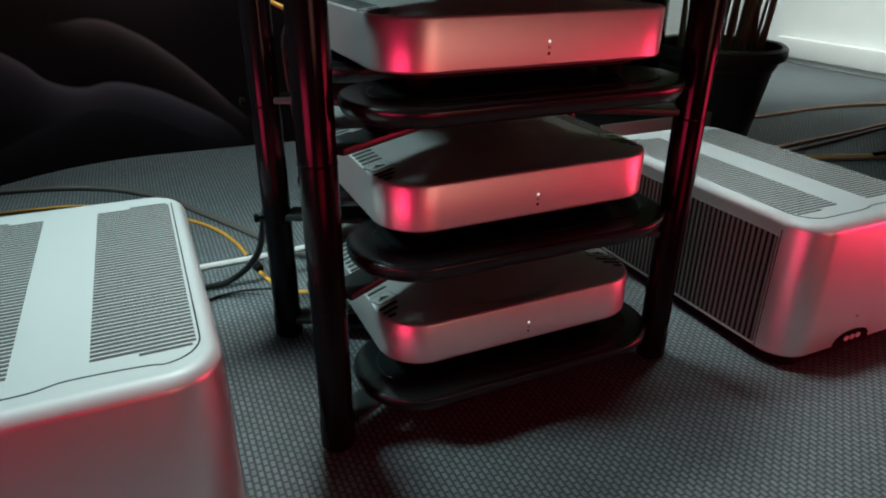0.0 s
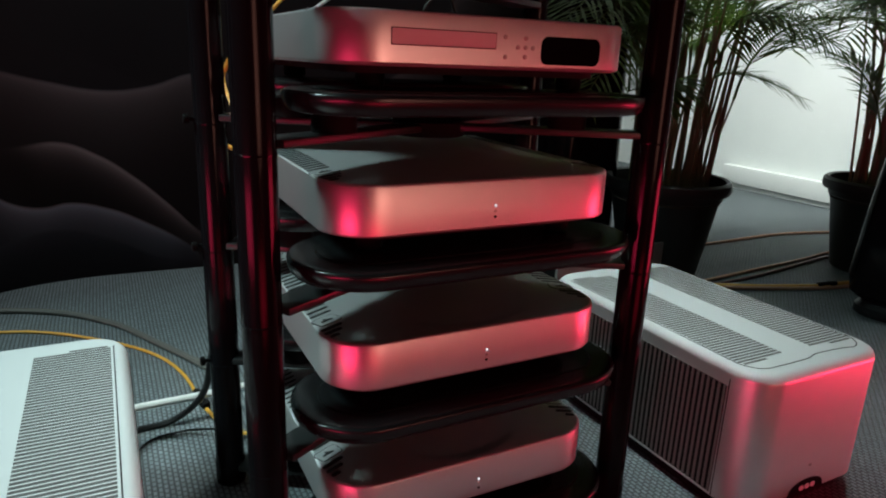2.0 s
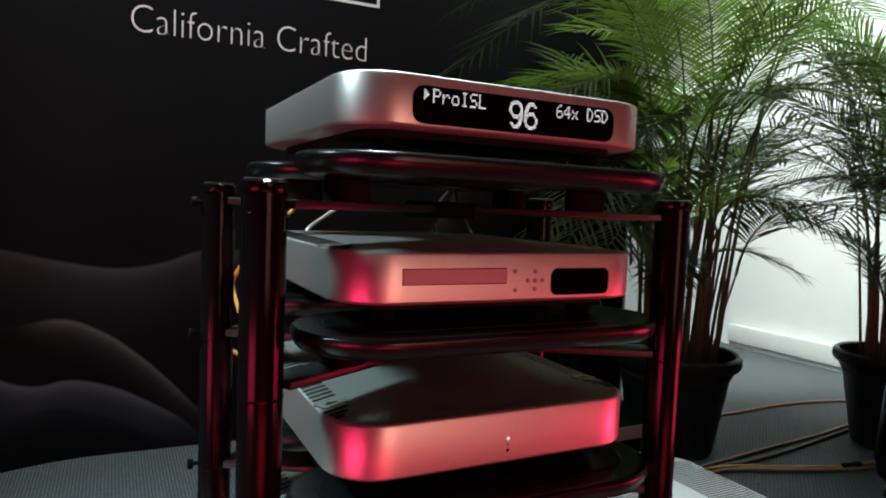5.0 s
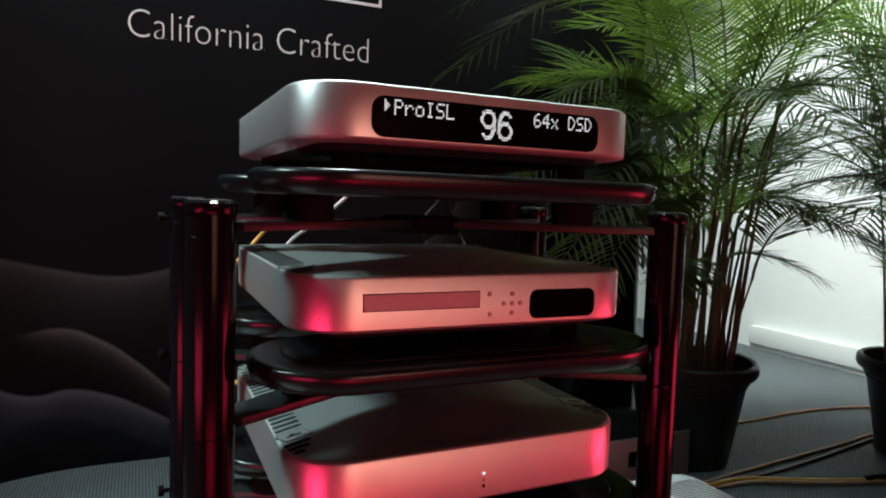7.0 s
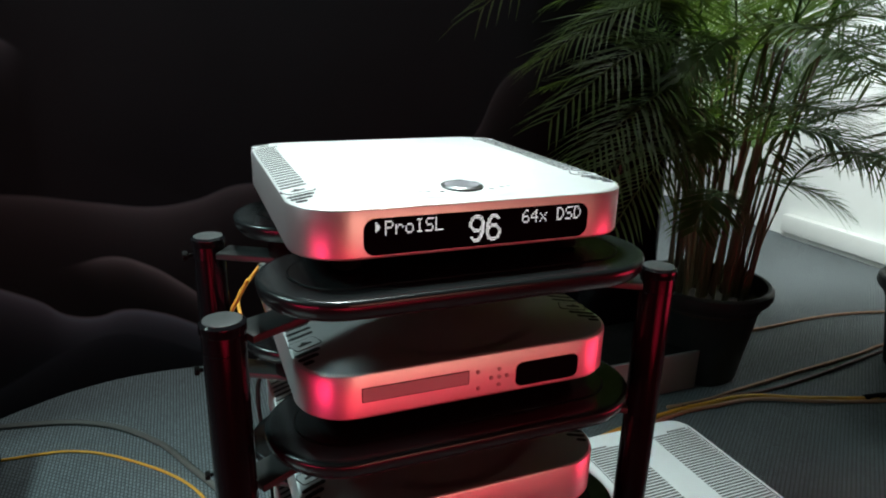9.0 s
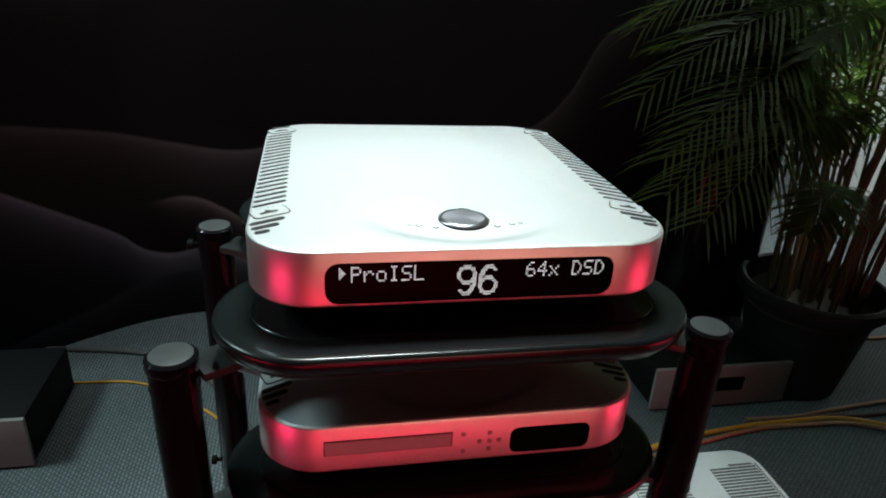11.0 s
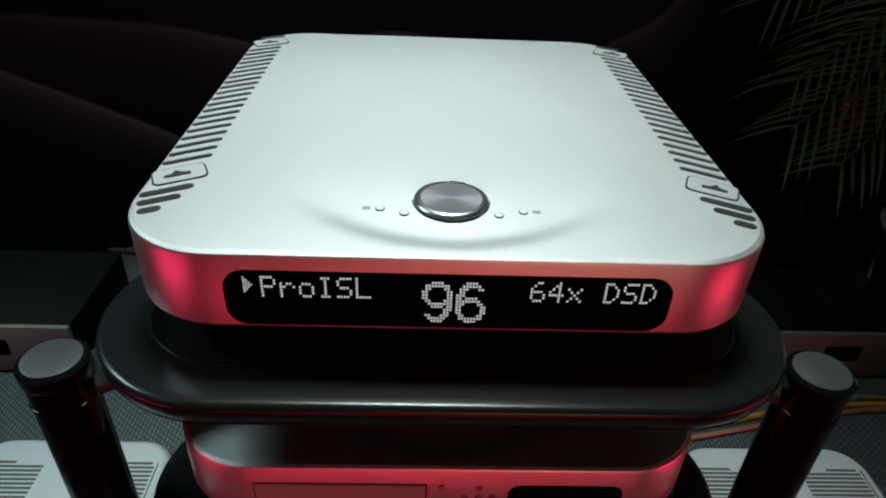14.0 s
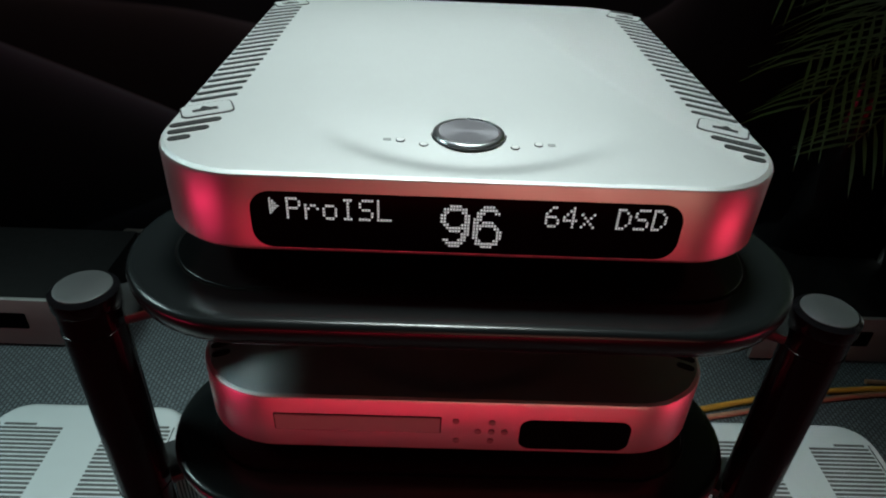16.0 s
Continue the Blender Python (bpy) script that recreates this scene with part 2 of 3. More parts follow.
def backdrop_material():
    """A printed picture of dark dunes: layered ridges, each with a soft sheen under part of its crest."""
    m, n, l, p = nodes_of("printed_dune_backdrop")
    geo = n.new("ShaderNodeNewGeometry")
    xyz = n.new("ShaderNodeSeparateXYZ")
    l.new(geo.outputs["Position"], xyz.inputs[0])

    def op(kind, a, b=None, c=None):
        q = n.new("ShaderNodeMath")
        q.operation = kind
        for i, v in enumerate((a, b, c)):
            if v is None:
                continue
            if isinstance(v, (int, float)):
                q.inputs[i].default_value = v
            else:
                l.new(v, q.inputs[i])
        return q.outputs[0]

    x, z = xyz.outputs[0], xyz.outputs[2]
    across = op("DIVIDE", op("ADD", x, 0.8), 2.9)

    def line(pts, top):
        """A smooth line over x through a few points, up to a greatest value."""
        q = n.new("ShaderNodeFloatCurve")
        c = q.mapping.curves[0]
        while len(c.points) < len(pts):
            c.points.new(0.5, 0.5)
        for k, (u, v) in enumerate(pts):
            c.points[k].location = ((u + 0.8) / 2.9, v / top)
        q.mapping.update()
        l.new(across, q.inputs["Value"])
        return op("MULTIPLY", q.outputs[0], top)

    # crest, strength of the sheen along it, narrow and wide sheen, ground tone, warmth
    layers = (
        (((-0.8, 1.05), (-0.33, 1.06), (-0.26, 1.03), (-0.2, 0.95), (-0.1, 0.7), (2.1, 0.3)), ((-0.8, 0.6), (-0.4, 0.9), (-0.28, 0.8), (-0.2, 0.0), (2.1, 0.0)), 0.016, 0.034, 0.05, 0.0045, 0.95),
        (((-0.8, 0.74), (-0.28, 0.625), (-0.1, 0.577), (0.04, 0.555), (0.15, 0.567), (0.30, 0.612), (0.5, 0.60), (0.8, 0.58), (0.99, 0.65), (1.09, 0.75), (1.22, 0.96), (2.1, 1.25)),
         ((-0.8, 0.25), (-0.2, 0.55), (0.06, 0.9), (0.25, 0.75), (0.5, 0.5), (0.8, 0.3), (1.05, 0.45), (1.3, 0.3), (2.1, 0.2)), 0.042, 0.040, 0.09, 0.0045, 1.02),
        (((-0.8, 0.33), (-0.30, 0.395), (-0.185, 0.403), (-0.095, 0.410), (0.0, 0.372), (0.094, 0.303), (0.18, 0.22), (0.285, 0.107), (0.4, 0.02), (2.1, 0.0)),
         ((-0.8, 0.0), (-0.26, 0.05), (-0.14, 0.55), (0.0, 1.0), (0.15, 0.9), (0.27, 0.35), (0.4, 0.0), (2.1, 0.0)), 0.085, 0.040, 0.045, 0.0030, 1.05),
        (((-0.8, 0.72), (-0.326, 0.345), (-0.283, 0.308), (-0.22, 0.245), (-0.15, 0.224), (-0.085, 0.232), (0.02, 0.207), (0.12, 0.157), (0.23, 0.085), (0.32, 0.01), (2.1, 0.0)),
         ((-0.8, 0.8), (-0.3, 0.85), (-0.1, 1.0), (0.05, 1.0), (0.16, 0.8), (0.26, 0.2), (0.4, 0.0), (2.1, 0.0)), 0.062, 0.056, 0.075, 0.0045, 0.86),
        (((-0.8, 0.02), (-0.381, 0.095), (-0.28, 0.128), (-0.21, 0.145), (-0.11, 0.155), (0.0, 0.12), (0.2, 0.03), (2.1, 0.0)),
         ((-0.8, 0.5), (-0.2, 0.6), (0.0, 0.5), (0.2, 0.1), (2.1, 0.0)), 0.004, 0.018, 0.06, 0.0045, 0.86))
    tone = op("MULTIPLY_ADD", z, 0.0015, 0.0052)
    warmth = 0.93
    for crest, along, narrow, wide, width, ground, warm in layers:
        depth = op("SUBTRACT", line(crest, 1.4), z)
        strength = line(along, 1.0)
        mask = op("MINIMUM", op("MAXIMUM", op("MULTIPLY", op("ADD", depth, 0.006), 90.0), 0.0), 1.0)
        mask = op("MULTIPLY", mask, op("MINIMUM", op("MULTIPLY", strength, 4.0), 1.0))
        below = op("MAXIMUM", depth, 0.0)
        sheen = op("ADD", op("MULTIPLY", op("EXPONENT", op("DIVIDE", below, -0.014)), narrow), op("MULTIPLY", op("EXPONENT", op("DIVIDE", below, -width)), wide))
        value = op("MULTIPLY_ADD", sheen, strength, ground)
        tone = op("ADD", op("MULTIPLY", tone, op("SUBTRACT", 1.0, mask)), op("MULTIPLY", value, mask))
        warmth = op("ADD", op("MULTIPLY", warmth, op("SUBTRACT", 1.0, mask)), op("MULTIPLY", warm, mask))
    noise_node = n.new("ShaderNodeTexNoise")
    noise_node.inputs["Scale"].default_value = 3.0
    weave = n.new("ShaderNodeTexNoise")
    weave.inputs["Scale"].default_value = 900
    for q in (noise_node, weave):
        l.new(geo.outputs["Position"], q.inputs["Vector"])
    tone = op("MULTIPLY", tone, op("MULTIPLY_ADD", noise_node.outputs[0], 0.4, 0.8))
    tone = op("MULTIPLY", tone, op("MULTIPLY_ADD", weave.outputs[0], 0.3, 0.85))
    col = n.new("ShaderNodeCombineXYZ")
    l.new(op("MULTIPLY", tone, warmth), col.inputs[0])
    l.new(tone, col.inputs[1])
    l.new(op("MULTIPLY", tone, op("SUBTRACT", 2.08, warmth)), col.inputs[2])
    l.new(col.outputs[0], p.inputs["Base Color"])
    p.inputs["Roughness"].default_value = 0.75
    p.inputs["Specular IOR Level"].default_value = 0.06
    return m


CARPET, BACKDROP = carpet_material(), backdrop_material()

# ---- mesh helpers ----


def part(name, bm, material, parent=None, label="", at=None, smooth=35):
    mesh = bpy.data.meshes.new(name)
    bmesh.ops.recalc_face_normals(bm, faces=bm.faces)
    bm.to_mesh(mesh)
    bm.free()
    if smooth:
        mesh.shade_smooth()
        mesh.set_sharp_from_angle(angle=radians(smooth))
    mesh.materials.append(material)
    return put(name, mesh, parent, label, at)


def put(name, mesh, parent=None, label="", at=None):
    ob = new(name, mesh)
    ob.parent = parent
    if at is not None:
        ob.matrix_basis = at
    if label:
        ob["label"] = label
    return ob


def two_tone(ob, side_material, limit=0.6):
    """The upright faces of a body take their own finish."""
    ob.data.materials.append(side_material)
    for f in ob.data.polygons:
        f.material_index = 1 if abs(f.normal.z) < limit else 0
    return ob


def thing(name, at, label, category, group="", kind=""):
    ob = new(name)
    ob.matrix_basis = at
    ob.empty_display_size = 0.1
    return tagged(ob, label, category, group, kind)


def rounded(w, d, r, n=9):
    """The corners of a rounded rectangle round the origin, anticlockwise."""
    r = max(min(r, w / 2 - 1e-4, d / 2 - 1e-4), 1e-4)
    pts = []
    for k, (sx, sy) in enumerate(((1, 1), (-1, 1), (-1, -1), (1, -1))):
        for i in range(n):
            a = radians(90 * k + 90 * i / (n - 1))
            pts.append((sx * (w / 2 - r) + r * math.cos(a), sy * (d / 2 - r) + r * math.sin(a)))
    return pts


def loft(rings, bm=None, closed=True):
    bm = bm or bmesh.new()
    rows = [[bm.verts.new(v) for v in ring] for ring in rings]
    for a, b in zip(rows, rows[1:]):
        for i in range(len(a)):
            j = (i + 1) % len(a)
            bm.faces.new((a[i], a[j], b[j], b[i]))
    if closed:
        bm.faces.new(rows[0][::-1])
        bm.faces.new(rows[-1])
    return bm


def slab(w, d, r, profile, n=9, bm=None):
    """A rounded slab whose outline is drawn in by (inset, z) steps of its profile."""
    return loft([[(x, y, z) for x, y in rounded(w - 2 * i, d - 2 * i, r - i, n)] for i, z in profile], bm)


def turned(profile, n=32, bm=None):
    """A turned solid about z from (radius, z) steps."""
    return loft([[(r * math.cos(2 * math.pi * i / n), r * math.sin(2 * math.pi * i / n), z) for i in range(n)] for r, z in profile], bm)


def block(w, d, h, bevel=0.0, z0=0.0):
    bm = bmesh.new()
    bmesh.ops.create_cube(bm, size=1, matrix=Matrix.Translation((0, 0, z0 + h / 2)) @ Matrix.Diagonal((w, d, h, 1)))
    if bevel:
        bmesh.ops.bevel(bm, geom=bm.edges[:], offset=bevel, segments=2, profile=0.5, affect="EDGES")
    return bm


def smooth_line(pts, steps=8):
    """Catmull-Rom through the points."""
    p = [Vector(q) for q in pts]
    p = [2 * p[0] - p[1]] + p + [2 * p[-1] - p[-2]]
    out = []
    for i in range(1, len(p) - 2):
        for k in range(steps):
            t = k / steps
            out.append(0.5 * (2 * p[i] + (p[i + 1] - p[i - 1]) * t + (2 * p[i - 1] - 5 * p[i] + 4 * p[i + 1] - p[i + 2]) * t * t
                              + (3 * p[i] - p[i - 1] - 3 * p[i + 1] + p[i + 2]) * t ** 3))
    return out + [p[-2]]


def tube(pts, radius, n=8, bm=None):
    """A tube along the points; radius is a number or a function of 0..1."""
    rings, up = [], Vector((0.13, 0.21, 1)).normalized()
    for i, q in enumerate(pts):
        d = (pts[min(i + 1, len(pts) - 1)] - pts[max(i - 1, 0)]).normalized()
        side = d.cross(up)
        side = side.normalized() if side.length > 1e-3 else Vector((1, 0, 0))
        top = side.cross(d)
        r = radius(i / (len(pts) - 1)) if callable(radius) else radius
        rings.append([q + r * (math.cos(2 * math.pi * k / n) * side + math.sin(2 * math.pi * k / n) * top) for k in range(n)])
    return loft(rings, bm)


# ---- the room ----
ROOM = (-3.2, 3.42, -3.2, 4.4, 2.8)  # west, east, south, north, height


def room():
    w, e, s, nth, h = ROOM
    cx, cy = (w + e) / 2, (s + nth) / 2
    tagged(part("floor", block(e - w + 0.4, nth - s + 0.4, 0.1, 0, -0.1), CARPET, at=pose(cx, cy, 0), smooth=0),
           "grey woven carpet floor with a staggered weave", "floor", kind="structure")
    tagged(part("ceiling", block(e - w + 0.4, nth - s + 0.4, 0.1), CEIL, at=pose(cx, cy, h), smooth=0),
           "plain matt ceiling over the show room", "ceiling", kind="structure")
    for name, sx, sy, x, y, mat, text in (
            ("wall_east", 0.12, nth - s, e + 0.06, cy, WHITE, "white painted wall behind the palms"),
            ("wall_west", 0.12, nth - s, w - 0.06, cy, GREYWALL, "dark partition wall of the show room"),
            ("wall_north", e - w, 0.12, cx, nth + 0.06, WHITE, "white painted wall behind the printed backdrop"),
            ("wall_south", e - w, 0.12, cx, s - 0.06, GREYWALL, "dark partition wall facing the rack")):
        tagged(part(name, block(sx, sy, h), mat, at=pose(x, y, 0), smooth=0), text, "wall", kind="structure")
    duct = thing("cable_duct", pose(e, 0.55, 0), "white plastic cable duct along the foot of the wall", "duct", kind="structure")
    part("duct_body", block(0.05, 4.47, 0.10, 0.003, 0.032), DUCT, duct, at=pose(-0.026, 0, 0))
    part("duct_foot", block(0.03, 4.47, 0.032, 0.002), DUCT, duct, at=pose(-0.016, 0, 0))


def letters(body, width, height, material, parent, at, name, label=""):
    """Lettering in the built-in font, turned to a mesh and brought to its width and height."""
    c = bpy.data.curves.new(name, "FONT")
    c.body, c.extrude, c.offset, c.resolution_u = body, 0.004, -0.021, 4
    tmp = bpy.data.objects.new(name, c)
    scene.collection.objects.link(tmp)
    bpy.context.view_layer.update()
    mesh = bpy.data.meshes.new_from_object(tmp.evaluated_get(bpy.context.evaluated_depsgraph_get()))
    bpy.data.objects.remove(tmp)
    xs = [v.co.x for v in mesh.vertices]
    ys = [v.co.y for v in mesh.vertices]
    sx, sy = width / (max(xs) - min(xs)), height / (max(ys) - min(ys))
    mesh.transform(Matrix.Diagonal((sx, sy, 0.1, 1)) @ Matrix.Translation((-min(xs), -min(ys), 0)))
    mesh.materials.clear()
    mesh.materials.append(material)
    return put(name, mesh, parent, label, at)


def stand_line(x):
    """The plan of the printed stand: straight, with its west end bent forward in an arc."""
    bend, turn = 0.62, radians(34)
    if x >= 0:
        return 2.19 - 0.035 * x
    if x > -bend * math.sin(turn):
        return 2.19 - bend + math.sqrt(bend * bend - x * x)
    return 2.19 - bend + bend * math.cos(turn) + (x + bend * math.sin(turn)) * math.tan(turn)


def backdrop():
    b = thing("printed_backdrop", pose(0, 0, 0), "black printed backdrop wall with dark dunes and white lettering", "backdrop", kind="structure")
    rings = []
    for i in range(49):
        x = -0.74 + 2.64 * i / 48
        y = stand_line(x)
        rings.append([(x, y, 0.0), (x, y + 0.04, 0.0), (x, y + 0.04, 2.6), (x, y, 2.6)])
    part("panel", loft(rings), BACKDROP, b)
    front = pose(0, 2.1885, 0, 0, 0, -2.0)
    letters("California Crafted", 0.708, 0.078, PRINT_WHITE, b, front @ pose(0.077, 0, 1.246, 90), "lettering", "white slogan lettering")
    for name, x, z, w, h in (("sign_border", 0.466, 1.432, 0.72, 0.009), ("sign_border", 0.466, 1.674, 0.72, 0.009),
                             ("sign_border", 0.111, 1.553, 0.009, 0.232), ("sign_border", 0.821, 1.553, 0.009, 0.232)):
        part(name, block(w, 0.003, h, 0, -h / 2), PRINT_WHITE, b, at=front @ pose(x, 0, z), smooth=0)
    for k in range(8):
        part("sign_bar", block(0.05, 0.003, 0.12, 0, -0.06), PRINT_WHITE, b, at=front @ pose(0.186 + 0.08 * k, 0, 1.545), smooth=0)


room()
backdrop()

# ---- the equipment rack ----
CX, CY = 0.430, 0.843          # the rack's middle
POST_X, POST_Y = 0.267, 0.152  # half the spacing of its posts
SHELF_TOPS = (0.091, 0.280, 0.464, 0.648, 0.828)
POST_TOP, POST_R = 0.797, 0.022


def rack():
    r = thing("equipment_rack", pose(CX, CY, 0), "tall black metal audio rack with round posts and five open tiers", "rack")
    for sx in (-1, 1):
        for sy in (-1, 1):
            post = part("post", turned([(0.018, 0.0), (0.0235, 0.006), (0.0235, 0.045), (POST_R, 0.05), (POST_R, POST_TOP - 0.012)]),
                        BLACK_GLOSS, r, at=pose(sx * POST_X, sy * POST_Y, 0))
            part("cap", turned([(POST_R + 0.0012, POST_TOP - 0.013), (POST_R + 0.0016, POST_TOP - 0.012), (POST_R + 0.0016, POST_TOP - 0.003),
                                (POST_R - 0.001, POST_TOP - 0.0008)]), BLACK_GLOSS, post)
            part("cap_disc", turned([(POST_R - 0.0025, POST_TOP - 0.002), (POST_R - 0.0025, POST_TOP), (POST_R - 0.004, POST_TOP + 0.0004)]), CAP_GREY, post, "brushed grey disc on the post cap")
            for top in SHELF_TOPS:
                z = top - 0.062
                if z > 0.05:
                    part("collar", turned([(POST_R - 0.0003, z - 0.0040), (POST_R + 0.0006, z - 0.0035), (POST_R + 0.0006, z - 0.0015), (POST_R - 0.0003, z - 0.0010)]),
                         BLACK_GLOSS, post)
                    if sx < 0 < sy:
                        knob = turned([(0.003, 0), (0.003, 0.006), (0.007, 0.007), (0.007, 0.013), (0.006, 0.014)], 14)
                        part("thumbscrew", knob, RUBBER, post, at=pose(-POST_R, 0, z + 0.004, 0, -90, 0))
    for top in SHELF_TOPS:
        z = max(top - 0.062, 0.012)
        reach = math.hypot(POST_X, POST_Y)
        angle = math.degrees(math.atan2(POST_Y, POST_X))
        for a in (angle, 180 - angle, 180 + angle, -angle):
            arm = block(reach - POST_R + 0.004, 0.042, 0.009, 0.0015)
            part("arm", arm, BLACK_ARM, r, at=pose(0, 0, z + 0.003, 0, 0, a) @ pose((reach - POST_R) / 2, 0, 0))
            c, s = math.cos(radians(a)), math.sin(radians(a))
            part("spacer", turned([(0.026, z + 0.012), (0.026, top - 0.026), (0.022, top - 0.023)], 24), RUBBER, r, at=pose(0.62 * reach * c, 0.62 * reach * s, 0))
        part("hub", turned([(0.05, z - 0.004), (0.05, z + 0.015), (0.046, z + 0.017)], 28), RUBBER, r)
        for sy in (-1, 1):
            edge = [(0.014, -0.024), (0.007, -0.0225), (0.003, -0.018), (0.0006, -0.011), (0.0, -0.005), (0.0008, -0.0025), (0.0024, -0.0009), (0.005, -0.0002), (0.010, 0.0)]
            shelf = part("shelf_plate", slab(0.464, 0.180, 0.090, [(i, top + h) for i, h in edge], 14), BLACK_SATIN, r, "satin black oblong shelf plate",
                         at=pose(0, sy * 0.133, 0))
            part("groove", slab(0.400, 0.116, 0.058, [(0.0, top - 0.001), (0.0, top + 0.0003), (0.0002, top + 0.0005)], 14), DARK, shelf, "dark groove round the inlay")
            part("inlay", slab(0.396, 0.112, 0.056, [(0.0, top - 0.001), (0.0, top + 0.0006), (0.0008, top + 0.0012)], 14), BLACK_SATIN, shelf)


rack()

# ---- the silver components ----
SIDE, DEEP = 0.394, 0.434
HX, HALF = SIDE / 2, DEEP / 2


def ease(t):
    t = min(max(t, 0.0), 1.0)
    return t * t * (3 - 2 * t)


def crown(x, y):
    """The height of a component's top over its rim: a low dome with a shallow crescent scooped out before the knob."""
    c = 0.0045 * max(0.0, 1 - (x / HX) ** 4) * max(0.0, 1 - (y / HALF) ** 4)
    d = 0.137 - math.hypot(x, y + 0.074)
    return c - 0.0027 * ease(d / 0.017) * (1 - ease(d / 0.080)) * (1 - ease((abs(x) - 0.055) / 0.055)) * ease(-(y + 0.03) / 0.06)


def resampled(pts, count):
    p = [Vector((*q, 0)) for q in pts]
    p.append(p[0])
    runs = [0.0]
    for a, b in zip(p, p[1:]):
        runs.append(runs[-1] + (b - a).length)
    out, k = [], 0
    for i in range(count):
        s = runs[-1] * i / count
        while runs[k + 1] < s:
            k += 1
        q = p[k].lerp(p[k + 1], (s - runs[k]) / max(runs[k + 1] - runs[k], 1e-9))
        out.append((q.x, q.y))
    return out


def shell(h):
    outline = resampled(rounded(SIDE, DEEP, 0.060, 16), 200)
    rings = []
    for inset, z in ((0.006, 0.0), (0.0015, 0.0015), (0.0, 0.004), (0.0, h - 0.003), (0.0008, h - 0.001), (0.0025, h)):
        k = 1 - inset / HX
        rings.append([(x * k, y * k, z) for x, y in outline])
    for i in range(1, 44):
        k = (1 - 0.0025 / HX) * (1 - (i / 43.6) ** 1.7)
        rings.append([(x * k, y * k, h + crown(x * k, y * k)) for x, y in outline])
    return loft(rings)


def on_top(pts, h, lift=0.0009, bm=None):
    """A thin piece laid on the domed top: its outline, projected."""
    bm = bm or bmesh.new()
    up = [bm.verts.new((x, y, h + crown(x, y) + lift)) for x, y in pts]
    low = [bm.verts.new((x, y, h + crown(x, y) - 0.0012)) for x, y in pts]
    bm.faces.new(up)
    for i in range(len(pts)):
        j = (i + 1) % len(pts)
        bm.faces.new((low[i], low[j], up[j], up[i]))
    return bm


def slot_outline(x, y, length, width, slope, n=5):
    pts = []
    for k in (0, 1):
        for i in range(n):
            a = radians(-90 + 180 * k + 180 * i / (n - 1))
            cx = (length / 2 - width / 2) * (1 - 2 * k)
            pts.append((cx + width / 2 * math.cos(a), width / 2 * math.sin(a)))
    c, s = math.cos(radians(slope)), math.sin(radians(slope))
    return [(x + c * u - s * v, y + s * u + c * v) for u, v in pts]


def plate_outline(x, y, w, d, r, slope):
    c, s = math.cos(radians(slope)), math.sin(radians(slope))
    return [(x + c * u - s * v, y + s * u + c * v) for u, v in rounded(w, d, r, 5)]


def hook_outline(x, y, slope, side):
    """A small arrow-like mark: a bar with a peak at its middle."""
    c, s = math.cos(radians(slope)), math.sin(radians(slope))
    pts = [(-0.0085, -0.0030), (0.0085, -0.0030), (0.0085, 0.0005), (0.0035, 0.0015), (0.0010 * side, 0.0058), (-0.0030, 0.0012), (-0.0085, 0.0002)]
    return [(x + c * u - s * v, y + s * u + c * v) for u, v in pts]


def front_plate(w, h, r, proud, name, material, parent, x, z, label=""):
    """A rounded plate set on the front face, standing proud of it."""
    bm = slab(w, h, r, [(0.0, -0.004), (0.0, proud - 0.0003), (0.0003, proud)], 7)
    return part(name, bm, material, parent, label, at=pose(x, -HALF, z, 90, 0, 0))


GLYPHS = {
    "P": "11110 10001 10001 11110 10000 10000 10000", "r": "00000 00000 10110 11001 10000 10000 10000",
    "o": "00000 00000 01110 10001 10001 10001 01110", "I": "01110 00100 00100 00100 00100 00100 01110",
    "S": "01111 10000 10000 01110 00001 00001 11110", "L": "10000 10000 10000 10000 10000 10000 11111",
    "6": "00110 01000 10000 11110 10001 10001 01110", "4": "00010 00110 01010 10010 11111 00010 00010",
    "x": "00000 00000 10001 01010 00100 01010 10001", "D": "11100 10010 10001 10001 10001 10010 11100",
    ">": "10000 11000 11100 11110 11100 11000 10000", " ": "00000"}
BIG_SIX = ("0001111000 0011111100 0111000110 0110000000 1110000000 1101111000 1111111100 "
           "1110000110 1100000011 1100000011 1100000011 0110000110 0111111110 0001111000").split()
BIG_NINE = [row[::-1] for row in BIG_SIX[::-1]]


def dots(cells, px, pz, name, parent, x, z):
    """Lit dots of a dot-matrix display: cells are (column, row) from the upper left."""
    bm = bmesh.new()
    for col, row in cells:
        a, b = col * px, -row * pz
        bm.faces.new([bm.verts.new((a + u * px * 0.37, 0, b + v * pz * 0.37)) for u, v in ((-1, -1), (1, -1), (1, 1), (-1, 1))])
    ob = part(name, bm, DOTS, parent, "white dot-matrix characters", at=pose(x, -HALF - 0.0016, z), smooth=0)
    return ob


def text_cells(words):
    cells = []
    for i, ch in enumerate(words):
        for row, bits in enumerate(GLYPHS[ch].split()):
            cells += [(6 * i + col, row) for col, bit in enumerate(bits) if bit == "1"]
    return cells


